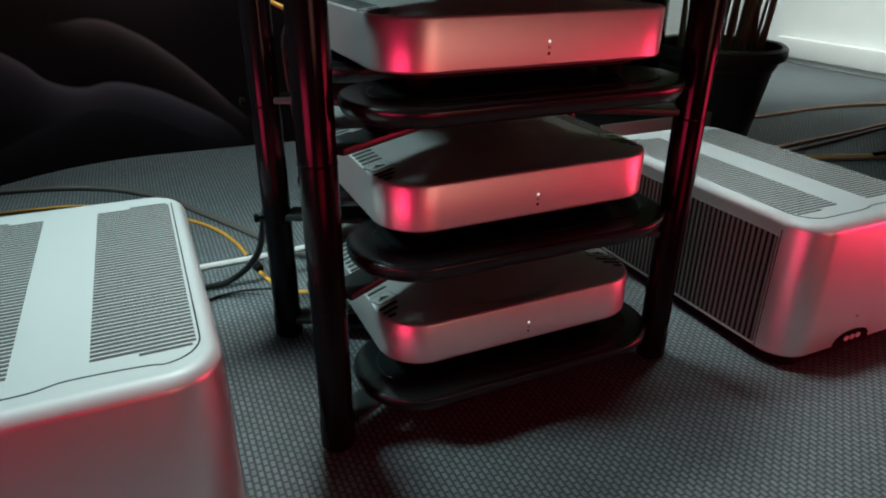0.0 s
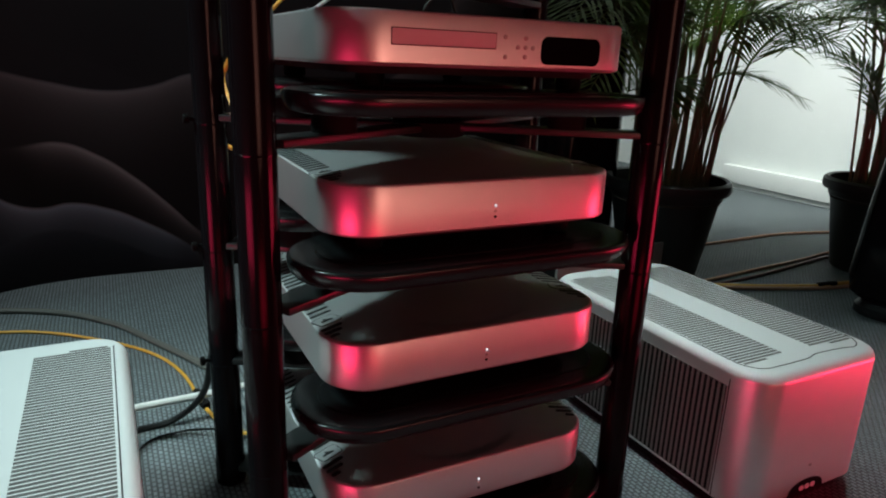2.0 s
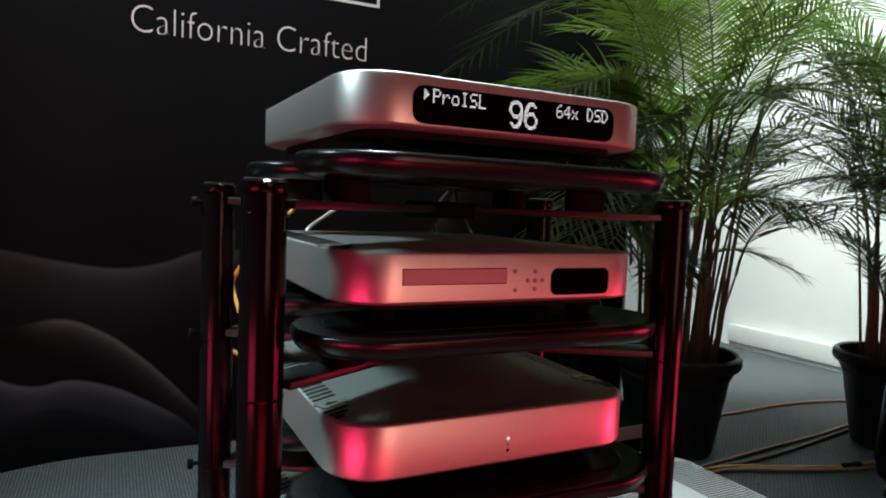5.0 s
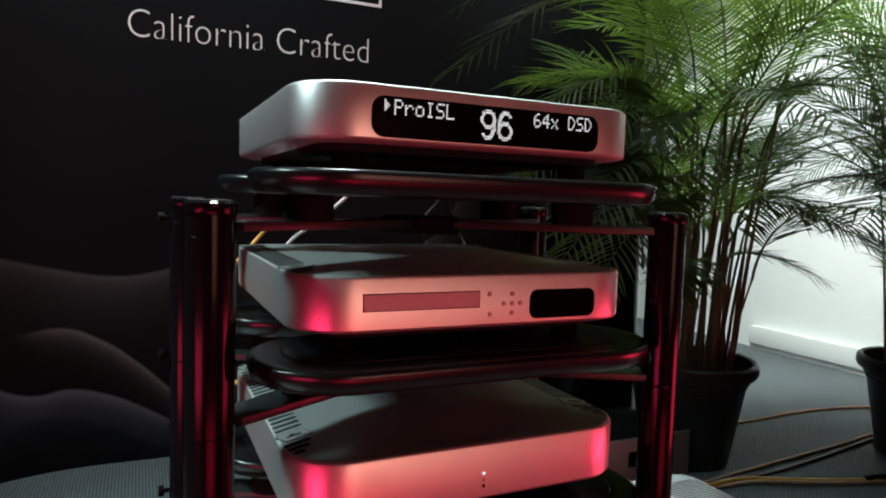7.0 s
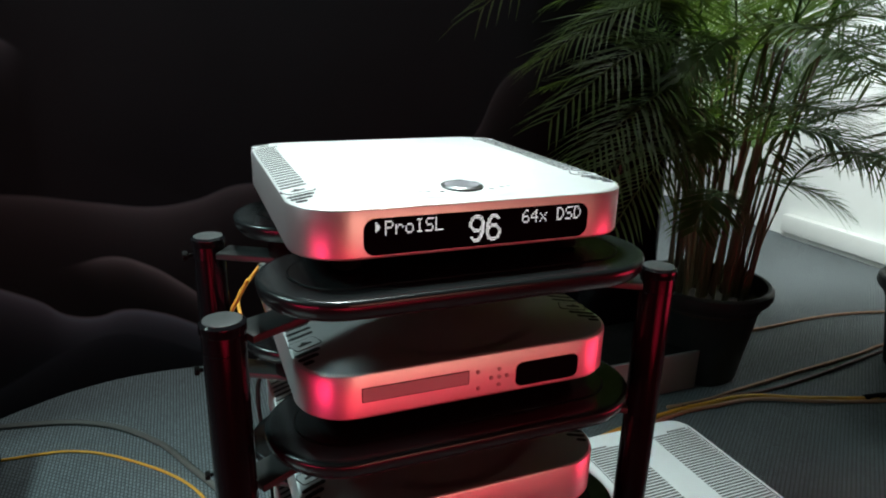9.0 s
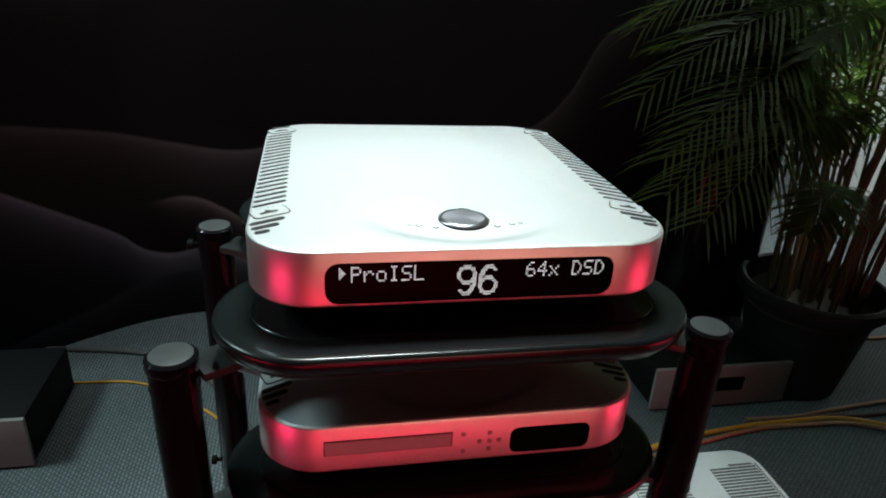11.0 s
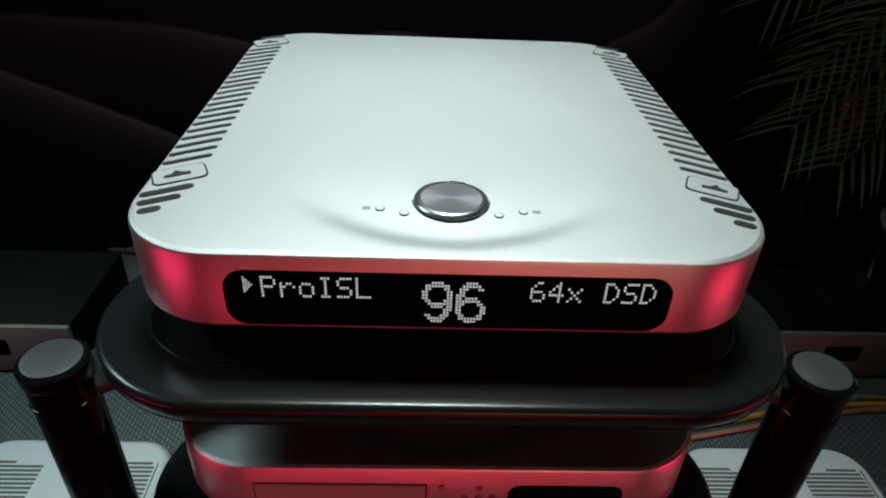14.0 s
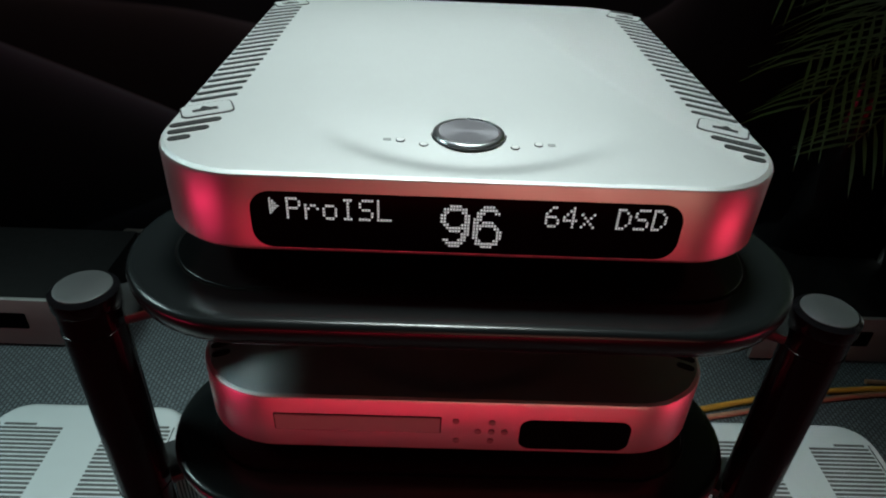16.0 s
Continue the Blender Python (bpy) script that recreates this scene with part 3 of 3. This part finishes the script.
def component(name, z, h, label, category, group=""):
    t = thing(name, pose(0.4295, 0.873, z), label, category, group)
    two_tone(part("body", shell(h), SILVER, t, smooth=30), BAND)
    part("base_plate", slab(0.335, 0.38, 0.04, [(0.0, -0.008), (0.0, 0.001)]), DARK, t)
    for sx in (-1, 1):
        for sy in (-1, 1):
            part("foot", turned([(0.011, -0.0245), (0.016, -0.022), (0.016, -0.008), (0.019, -0.002), (0.019, 0.001)], 20), RUBBER, t, at=pose(sx * 0.135, sy * 0.16, 0))
        # slanted cooling slots along both sides, between two small plates
        lean = -23 * sx
        for i in range(20):
            y = -0.106 + 0.0134 * i
            part("vent_slot", on_top(slot_outline(sx * 0.1790, y, 0.033, 0.0046, lean), h, 0.0006), VENT, t, smooth=0)
        for x, y, length in ((0.1785, -0.150, 0.033), (0.1795, -0.162, 0.026), (0.1815, -0.174, 0.014), (0.1795, 0.192, 0.026)):
            part("vent_slot", on_top(slot_outline(sx * x, y, length, 0.0062, lean), h, 0.0006), SLOT, t, smooth=0)
        for y in (-0.128, 0.172):
            rim = part("vent_badge", on_top(plate_outline(sx * 0.1775, y, 0.035, 0.0225, 0.005, lean), h, 0.0006), SLOT, t, smooth=0)
            part("badge_plate", on_top(plate_outline(sx * 0.1775, y, 0.0327, 0.0202, 0.0042, lean), h, 0.0009), SILVER, rim, smooth=0)
            part("badge_mark", on_top(hook_outline(sx * 0.1785, y - 0.001, lean, sx), h, 0.0012), SLOT, rim, smooth=0)
    return t


def top_knob(t, h):
    z = h + crown(0, -0.168) + 0.0003
    k = part("knob", turned([(0.0237, z - 0.001), (0.0237, z + 0.0010), (0.0228, z + 0.0022), (0.0212, z + 0.0028), (0.0196, z + 0.0029), (0.0193, z + 0.0024)], 48), CHROME, t,
             "polished chrome control knob", at=pose(0, -0.155, 0))
    part("knob_face", turned([(0.0195, z + 0.0015), (0.0194, z + 0.00250), (0.0188, z + 0.00252), (0.0003, z + 0.00253)], 48), KNOB_FACE, k, "spun grey metal knob face")
    part("knob_gap", turned([(0.0248, z - 0.001), (0.0248, z + 0.0005), (0.024, z + 0.0006)], 48), SLOT, t, at=pose(0, -0.155, 0))
    for x, y in ((-0.0440, -0.166), (-0.0290, -0.171), (0.0290, -0.171), (0.0445, -0.166)):
        zz = h + crown(x, y)
        d = part("indicator", turned([(0.0030, zz - 0.001), (0.0030, zz + 0.0004), (0.0027, zz + 0.0005)], 16), SLOT, t, at=pose(x, y, 0))
        if abs(x) > 0.04:
            part("marking", on_top(plate_outline(x + math.copysign(0.0085, x), y + 0.0005, 0.005, 0.0030, 0.0004, 0), h, 0.0003), PRINT_GREY, t, smooth=0)
        part("indicator_lens", turned([(0.0025, zz), (0.0025, zz + 0.0006), (0.0020, zz + 0.0008)], 16), PRINT_WHITE, d)


def preamplifier():
    h = 0.054
    t = component("preamplifier", 0.855, h, "silver preamplifier with wide lit display and chrome knob, top tier", "hi-fi component", "silver components in the rack")
    top_knob(t, h)
    front_plate(0.258, 0.0385, 0.0125, 0.0009, "display", SCREEN, t, -0.001, 0.0240, "black dot-matrix display window")
    px, pz, x0, z0 = 0.00178, 0.00213, -0.130, 0.0432
    dots(text_cells(">"), px * 0.8, pz * 0.75, "display_arrow", t, x0 + 0.0125, z0 - 0.0040)
    dots(text_cells("ProISL"), px, pz, "display_text", t, x0 + 0.0225, z0 - 0.0035)
    dots([(c, r) for r, row in enumerate(BIG_NINE) for c, b in enumerate(row) if b == "1"]
         + [(c + 11, r) for r, row in enumerate(BIG_SIX) for c, b in enumerate(row) if b == "1"], px, pz, "display_volume", t, x0 + 0.1135, z0 - 0.0050)
    dots(text_cells("64x DSD"), px, pz, "display_text", t, x0 + 0.1755, z0 - 0.0035)


def disc_player():
    h = 0.055
    t = component("disc_player", 0.674, h, "silver disc player with slim tray and dark display, second tier", "disc player", "silver components in the rack")
    front_plate(0.1245, 0.0175, 0.001, 0.0003, "tray_gap", SLOT, t, -0.072, 0.030)
    front_plate(0.1225, 0.0155, 0.0008, 0.0010, "disc_tray", TRAY, t, -0.072, 0.030, "grey metal disc tray front")
    front_plate(0.084, 0.031, 0.009, 0.0009, "display", SCREEN, t, 0.0915, 0.0225, "small black display window")
    for x, z in ((0.001, 0.035), (0.002, 0.014), (0.018, 0.0245), (0.028, 0.0245), (0.038, 0.0245), (0.028, 0.0345), (0.028, 0.0145)):
        b = turned([(0.0025, -0.002), (0.0025, 0.0010), (0.0017, 0.0017)], 14)
        part("button", b, SLAT, t, at=pose(x, -HALF, z, 90, 0, 0))


def amplifier_modules():
    h = 0.060
    t = component("power_supply", 0.491, h, "silver component with a plain front and small indicator lights", "hi-fi component", "silver components in the rack")
    for z, mat, name in ((0.0290, LED, "indicator_light"), (0.0222, SLAT, "indicator_ring"), (0.0155, DARK, "sensor_hole")):
        b = turned([(0.0018, -0.002), (0.0018, 0.0005), (0.0014, 0.0008)], 16)
        part(name, b, mat, t, at=pose(0.002, -HALF, z, 90, 0, 0))
    for z in (0.306, 0.118):
        copy_thing(t, pose(0.4295, 0.873, z))


preamplifier()
disc_player()
amplifier_modules()

# ---- the two monoblock amplifiers on the floor ----
AMP_W, AMP_D, AMP_H = 0.311, 0.528, 0.252


def monoblock():
    t = thing("monoblock_amplifier", pose(0.998, 0.8215, 0), "silver monoblock power amplifier with finned sides standing on the carpet", "amplifier", "pair of monoblock amplifiers")
    w, d, h = AMP_W, AMP_D, AMP_H
    edge = [(0.004, 0.022), (0.0, 0.026), (0.0, h - 0.016), (0.0010, h - 0.0110), (0.0035, h - 0.0062), (0.0075, h - 0.0025), (0.0120, h - 0.0005), (0.016, h)]
    two_tone(part("body", slab(w, d, 0.055, edge, 14), SILVER_AMP, t), BAND, 0.2)
    part("plinth", slab(w - 0.03, d - 0.03, 0.035, [(0.0, 0.0), (0.0, 0.023)]), DARK, t, "black recessed plinth")
    line = block(0.098, 0.0042, 0.0014)
    mesh = bpy.data.meshes.new("grille_line")
    line.to_mesh(mesh)
    line.free()
    mesh.materials.append(GRILLE)
    short = block(0.050, 0.0042, 0.0014)
    mesh_short = bpy.data.meshes.new("grille_line")
    short.to_mesh(mesh_short)
    short.free()
    mesh_short.materials.append(GRILLE)
    for sx in (-1, 1):
        for i in range(55):
            y = -d / 2 + 0.056 + 0.0078 * i
            first = i in (0, 54)
            put("grille_line", mesh_short if first else mesh, t, at=pose(sx * (0.084 + (0.02 if first else 0)), y, h - 0.0008))
        # finned side: a flush near-black block paints the shade between the fins
        part("fin_gap_shade", block(0.004, 0.426, 0.190, 0), DARK, t, at=pose(sx * (w / 2 - 0.0018), 0.008, 0.030), smooth=0)
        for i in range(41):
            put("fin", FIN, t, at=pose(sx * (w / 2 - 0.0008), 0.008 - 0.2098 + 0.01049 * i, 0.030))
        part("seam", block(0.0010, 0.0016, h - 0.046), SLOT, t, at=pose(sx * w / 2, -d / 2 + 0.0555, 0.026), smooth=0)
    # the joint round the top: along both sides, rounded at the corners, wavy across the front
    side, front, r = w / 2 - 0.0185, -d / 2 + 0.030, 0.038
    path = [Vector((-side, y, 0)) for y in (d / 2 - 0.05, 0.1, 0.0, -0.1)]
    path += [Vector((-side + r - r * math.cos(k * math.pi / 16), front + r - r * math.sin(k * math.pi / 16), 0)) for k in range(9)]
    for i in range(1, 40):
        x = -side + r + 2 * (side - r) * i / 40
        path.append(Vector((x, front + 0.004 * (1 + math.tanh(x / 0.012)) * math.cos(math.pi * max(x, 0) / (2 * (side - r))) ** 0.5, 0)))
    path += [Vector((side - r + r * math.sin(k * math.pi / 16), front + r - r * math.cos(k * math.pi / 16), 0)) for k in range(9)]
    path += [Vector((side, y, 0)) for y in (-0.1, 0.0, 0.1, d / 2 - 0.05)]
    bm, rows = bmesh.new(), []
    for i, q in enumerate(path):
        run = (path[min(i + 1, len(path) - 1)] - path[max(i - 1, 0)]).normalized()
        across = Vector((-run.y, run.x, 0)) * 0.0009
        rows.append([bm.verts.new((p.x, p.y, h + z)) for p, z in ((q - across, -0.001), (q - across, 0.0005), (q + across, 0.0005), (q + across, -0.001))])
    for a, b in zip(rows, rows[1:]):
        for k in range(3):
            bm.faces.new((a[k], b[k], b[k + 1], a[k + 1]))
    part("top_joint", bm, SLOT, t, smooth=0)
    # badge at the foot of the front
    bm = bmesh.new()
    pts = [(0.044 * math.cos(math.pi * i / 14), 0.024 * math.sin(math.pi * i / 14) ** 0.8) for i in range(15)]
    f = bm.faces.new([bm.verts.new((x, 0, z)) for x, z in pts])
    bmesh.ops.solidify(bm, geom=[f], thickness=0.002)
    badge = part("badge", bm, DARK, t, "black arched badge", at=pose(0, -d / 2 - 0.0004, 0.026), smooth=0)
    for x in (-0.014, 0.0, 0.014):
        part("badge_mark", slab(0.011, 0.009, 0.004, [(0, 0), (0, 0.0012)], 5), PRINT_WHITE, badge, at=pose(x, -0.0012, 0.010, 90, 0, 0))
    part("sensor", turned([(0.003, -0.002), (0.003, 0.0006)], 14), SLAT, t, at=pose(0.0, -d / 2, 0.075, 90, 0, 0))
    copy_thing(t, pose(-0.126, 0.8205, 0))


fin = block(0.0040, 0.0052, 0.190, 0.0009)
FIN = bpy.data.meshes.new("fin")
fin.to_mesh(FIN)
fin.free()
FIN.materials.append(FIN_GREY)
monoblock()

# ---- low power units on the floor behind the rack ----


def floor_unit(x, y, front, words):
    t = thing("floor_power_unit", pose(x, y, 0), "low black floor power unit with %s" % words, "power unit", "power units on the floor")
    part("case", block(0.41, 0.30, 0.120, 0.004, 0.012), DARK, t, at=pose(0, 0.156, 0))
    part("front_plate", block(0.42, 0.012, 0.132, 0.003, 0.006), front, t, words)
    part("display", slab(0.09, 0.045, 0.006, [(0, -0.001), (0, 0.001)], 5), SCREEN, t, "black display window", at=pose(0.02, -0.006, 0.078, 90, 0, 0))
    for sx in (-1, 1):
        for sy in (0.03, 0.27):
            part("foot", turned([(0.014, 0), (0.016, 0.013)], 16), RUBBER, t, at=pose(sx * 0.17, sy, 0))


floor_unit(1.405, 1.515, UNIT_GREY, "brushed grey front plate")
floor_unit(-0.570, 1.487, UNIT_GREY, "brushed grey front plate")

# ---- two black loudspeakers beside the palms ----


def loudspeaker(x0, y0, turn, lean):
    t = thing("loudspeaker", pose(x0, y0, 0, 0, 0, turn), "glossy black floor-standing loudspeaker leaning slightly back", "loudspeaker", "pair of loudspeakers")
    rings = []
    for z, w, d, dx, r in ((0.055, 0.26, 0.30, 0.0, 0.05), (0.07, 0.29, 0.33, 0.0, 0.06), (0.12, 0.31, 0.35, 0.0, 0.07), (0.35, 0.30, 0.34, 0.03, 0.07), (0.7, 0.27, 0.31, 0.09, 0.07),
                           (1.0, 0.24, 0.28, 0.15, 0.07), (1.03, 0.21, 0.25, 0.155, 0.06)):
        rings.append([(x + lean * dx, y, z) for x, y in rounded(w, d, r, 9)])
    part("cabinet", loft(rings), BLACK_GLOSS, t)
    part("base", slab(0.26, 0.30, 0.06, [(0.01, 0.0), (0.0, 0.008), (0.0, 0.03), (0.02, 0.056)]), BLACK_SATIN, t, "black base plate")


loudspeaker(2.11, 0.97, 10, 1.0)
loudspeaker(1.51, 1.955, 0, 0.35)

# ---- potted palms ----


def palm(x, y, seed, spin, canes, fronds, lean, reaching):
    rnd = random.Random(seed)
    t = thing("potted_palm", pose(x, y, 0, 0, 0, spin), "tall areca palm with arching green fronds in a black plastic pot", "potted plant", "potted palms")
    pot = part("pot", turned([(0.128, 0.0), (0.134, 0.006), (0.176, 0.262), (0.184, 0.266), (0.186, 0.285), (0.203, 0.288), (0.209, 0.300), (0.207, 0.322), (0.198, 0.330), (0.188, 0.326),
                              (0.182, 0.280), (0.178, 0.262)], 40), POT, t, "black ribbed plastic pot")
    part("soil", turned([(0.179, 0.255), (0.17, 0.275), (0.08, 0.288), (0.002, 0.285)], 30), SOIL, t)
    bases = []
    near_side = Matrix.Rotation(radians(-spin), 3, "Z") @ Vector((-0.87, -0.5, 0))
    for i in range(canes):
        a, q = rnd.uniform(0, 2 * math.pi), 0.125 * math.sqrt(rnd.random())
        p0 = Vector((q * math.cos(a), q * math.sin(a), 0.27))
        height = rnd.uniform(0.32, 0.86)
        out = Vector((math.cos(a), math.sin(a), 0)) * rnd.uniform(0.0, 0.14) * height + Vector((rnd.uniform(-.03, .03), rnd.uniform(-.03, .03), 0))
        p1 = p0 + out * 0.4 + Vector((0, 0, height * 0.5))
        p2 = p0 + out + Vector((0, 0, height))
        r0 = rnd.uniform(0.004, 0.0085)
        part("cane", tube(smooth_line([p0, p1, p2], 4), lambda s, r=r0: r * (1 - 0.45 * s), 7), CANE, t)
        bases.append((p2, a))
    for i in range(fronds + len(reaching)):
        p, a = bases[i % len(bases)]
        a = a + rnd.uniform(-1.0, 1.0) + (i // len(bases)) * 2.1
        length = rnd.uniform(0.70, 1.12)
        rise = rnd.uniform(0.35, 0.95)
        droop = rnd.uniform(0.25, 0.75)
        chance = rnd.random()
        if chance < 0.20:
            length, rise, droop = rnd.uniform(0.40, 0.6), rnd.uniform(0.1, 0.4), rnd.uniform(0.4, 0.7)
        elif chance < 0.34:
            p = Vector((p.x, p.y, rnd.uniform(0.42, 0.75)))
            length, rise, droop = rnd.uniform(0.45, 0.75), rnd.uniform(0.7, 1.1), rnd.uniform(0.3, 0.6)
        flat = Vector((math.cos(a) + lean[0], math.sin(a) + lean[1], 0))
        length *= 1 - 0.32 * max(0.0, flat.normalized().dot(near_side))
        if i >= fronds:
            # fronds that reach out low over the stand
            heading, z0, length, rise, droop = reaching[i - fronds]
            a = radians(heading - spin)
            flat = Vector((math.cos(a), math.sin(a), 0))
            p = Vector((0.05 * flat.x, 0.05 * flat.y, z0))
        pts = []
        for k in range(15):
            s = k / 14
            pts.append(p + flat * length * (0.12 * s + 0.52 * s * s) + Vector((0, 0, length * (rise * s + 0.25 * s - droop * s ** 2.4))))
        bm = tube(pts, lambda s: 0.0042 * (1 - 0.8 * s) + 0.0006, 5)
        across0 = flat.cross(Vector((0, 0, 1))).normalized()
        count = 40
        for k in range(count):
            s = 0.24 + 0.75 * k / (count - 1)
            f = s * 14
            j = min(int(f), 13)
            q = pts[j].lerp(pts[j + 1], f - j)
            along = (pts[j + 1] - pts[j]).normalized()
            size = 0.27 * length ** 0.5 * (0.35 + 0.65 * math.sin(math.pi * min(1, 0.18 + 0.78 * (s - 0.24) / 0.75)))
            for side in (-1, 1):
                sz = size * rnd.uniform(0.82, 1.1)
                ahead = 0.55 + 0.5 * s
                d = (across0 * side + along * ahead + Vector((0, 0, rnd.uniform(0.05, 0.30)))).normalized()
                sag = rnd.uniform(0.10, 0.38)
                flatv = d.cross(along).cross(d).normalized()
                prev = None
                for u, wid in ((0.0, 0.35), (0.3, 1.0), (0.65, 0.8), (1.0, 0.06)):
                    c = q + d * sz * u + Vector((0, 0, -sag * sz * u * u))
                    w = flatv * 0.0036 * wid
                    cur = (bm.verts.new(c - w), bm.verts.new(c + w))
                    if prev:
                        bm.faces.new((prev[0], prev[1], cur[1], cur[0]))
                    prev = cur
        part("frond", bm, LEAF, t, smooth=0)


palm(1.715, 1.63, 3, 0, 58, 62, (0, 0), ((185, 0.95, 1.33, 0.75, 0.865), (178, 1.00, 1.25, 0.80, 0.80), (188, 0.85, 1.03, 0.45, 0.68), (194, 0.72, 0.93, 0.40, 0.72),
                                         (199, 0.70, 0.80, 0.35, 0.73), (191, 0.78, 0.93, 0.40, 0.70), (182, 0.88, 1.00, 0.60, 0.72)))
palm(2.49, 1.34, 11, 40, 42, 46, (0, 0), ((190, 0.62, 0.85, 0.55, 0.62), (205, 0.75, 0.90, 0.45, 0.60)))

# ---- cables ----


def cable(pts, radius, material, label):
    tagged(part("cable", tube(smooth_line(pts, 8), radius, 8), material), label, "cable")


G = 0.0045
cable([(-1.3, 1.70, G), (-0.75, 1.80, G), (-0.33, 1.806, G), (-0.17, 1.775, G), (-0.02, 1.66, G), (0.081, 1.54, G), (0.132, 1.41, G), (0.159, 1.23, G), (0.20, 1.10, 0.02), (0.30, 1.02, 0.06)],
      0.0036, YELLOW, "yellow cable curving over the carpet to the rack")
cable([(-1.4, 1.98, 0.008), (-0.8, 2.0, 0.008), (-0.36, 1.968, 0.008), (-0.147, 1.90, 0.008), (0.0, 1.76, 0.008), (0.09, 1.60, 0.008), (0.153, 1.48, 0.008), (0.24, 1.30, 0.01), (0.34, 1.10, 0.05)],
      0.008, GREYC, "thick grey braided cable on the carpet")
cable([(-0.16, 1.195, 0.045), (0.0, 1.207, 0.05), (0.15, 1.213, 0.05), (0.30, 1.215, 0.055), (0.40, 1.13, 0.10)], 0.007, WHITEC, "white cable from the amplifier to the rack")
cable([(-0.03, 1.07, 0.05), (0.02, 1.16, 0.03), (0.09, 1.165, 0.035), (0.140, 1.12, 0.10), (0.152, 1.05, 0.21)], 0.006, BLACKC, "black cable from the amplifier up to the rack")
cable([(0.36, 1.16, 0.04), (0.8, 1.28, 0.007), (1.2, 1.38, 0.007), (1.412, 1.411, 0.007), (1.557, 1.417, 0.007), (1.74, 1.41, 0.007), (1.90, 1.341, 0.007), (2.089, 1.273, 0.007), (2.175, 1.263, 0.007), (2.27, 1.24, 0.007), (2.36, 1.12, 0.007), (2.7, 1.02, 0.007)], 0.007, YELLOW, "orange-yellow cable running over the carpet past the palms")
cable([(0.9, 1.285, 0.006), (1.4, 1.392, 0.006), (1.62, 1.398, 0.006), (1.76, 1.385, 0.006), (1.92, 1.315, 0.006), (2.10, 1.252, 0.006), (2.26, 1.215, 0.006), (2.34, 1.10, 0.006), (2.7, 0.99, 0.006)], 0.006, COPPER, "copper-coloured cable beside the yellow one")
cable([(1.45, 1.44, 0.006), (1.6, 1.435, 0.006), (1.749, 1.452, 0.006), (2.07, 1.481, 0.006), (2.35, 1.505, 0.006), (2.522, 1.53, 0.006), (2.9, 1.55, 0.006), (3.3, 1.50, 0.006)], 0.006, COPPER, "thin copper-coloured cable behind the palm pots")
cable([(1.5, 1.428, 0.006), (1.70, 1.428, 0.006), (1.825, 1.417, 0.006), (2.00, 1.43, 0.006), (2.163, 1.45, 0.006), (2.33, 1.475, 0.006), (2.5, 1.495, 0.006), (2.9, 1.51, 0.006)], 0.006, REDC, "dark reddish cable behind the palm pots")
cable([(1.9, 1.79, 0.006), (2.215, 1.795, 0.006), (2.563, 1.803, 0.006), (2.854, 1.75, 0.006), (3.3, 1.60, 0.006)], 0.006, COPPER, "pale copper-coloured cable running to the wall")
# leads hanging behind the components
cable([(0.21, 1.095, 0.60), (0.205, 1.13, 0.643), (0.229, 1.13, 0.680), (0.268, 1.13, 0.728), (0.30, 1.13, 0.763), (0.367, 1.13, 0.829), (0.41, 1.09, 0.868)], 0.003, YELLOW, "yellow lead behind the top components")
cable([(0.30, 1.09, 0.70), (0.325, 1.13, 0.731), (0.377, 1.13, 0.77), (0.446, 1.13, 0.829), (0.50, 1.09, 0.868)], 0.003, WHITEC, "pale lead behind the top components")
cable([(0.565, 1.09, 0.70), (0.562, 1.13, 0.73), (0.554, 1.13, 0.766), (0.593, 1.13, 0.814), (0.59, 1.09, 0.868)], 0.003, BLACKC, "black lead behind the top components")
cable([(0.64, 1.08, 0.70), (0.632, 1.13, 0.737), (0.605, 1.135, 0.80), (0.57, 1.09, 0.866)], 0.003, BLACKC, "black lead behind the top components")
cable([(0.26, 1.09, 0.52), (0.233, 1.13, 0.492), (0.225, 1.13, 0.438), (0.235, 1.12, 0.30), (0.25, 1.12, 0.05)], 0.004, BLACKC, "black lead down the back of the rack")
cable([(0.25, 1.09, 0.51), (0.185, 1.12, 0.55), (0.18, 1.12, 0.60), (0.22, 1.09, 0.69)], 0.0035, YELLOW, "yellow lead at the back of the rack")
cable([(0.01, 1.06, 0.03), (0.05, 1.16, 0.006), (0.11, 1.17, 0.006), (0.165, 1.13, 0.02)], 0.0022, BLACKC, "thin black wire to the foot of the rack")


def connector(a, b, radius, label):
    d = Vector(b) - Vector(a)
    bm = turned([(radius * 0.7, 0.0), (radius, d.length * 0.1), (radius, d.length * 0.9), (radius * 0.7, d.length)], 14)
    tagged(part("connector", bm, RUBBER, at=Matrix.Translation(a) @ d.to_track_quat("Z", "Y").to_matrix().to_4x4()), label, "connector")


connector((0.146, 1.31, 0.0095), (0.158, 1.24, 0.0095), 0.0095, "black plug on the yellow cable by the rack")
connector((2.085, 1.2745, 0.0095), (2.170, 1.2635, 0.0095), 0.0095, "black sleeve joining the yellow cable on the carpet")
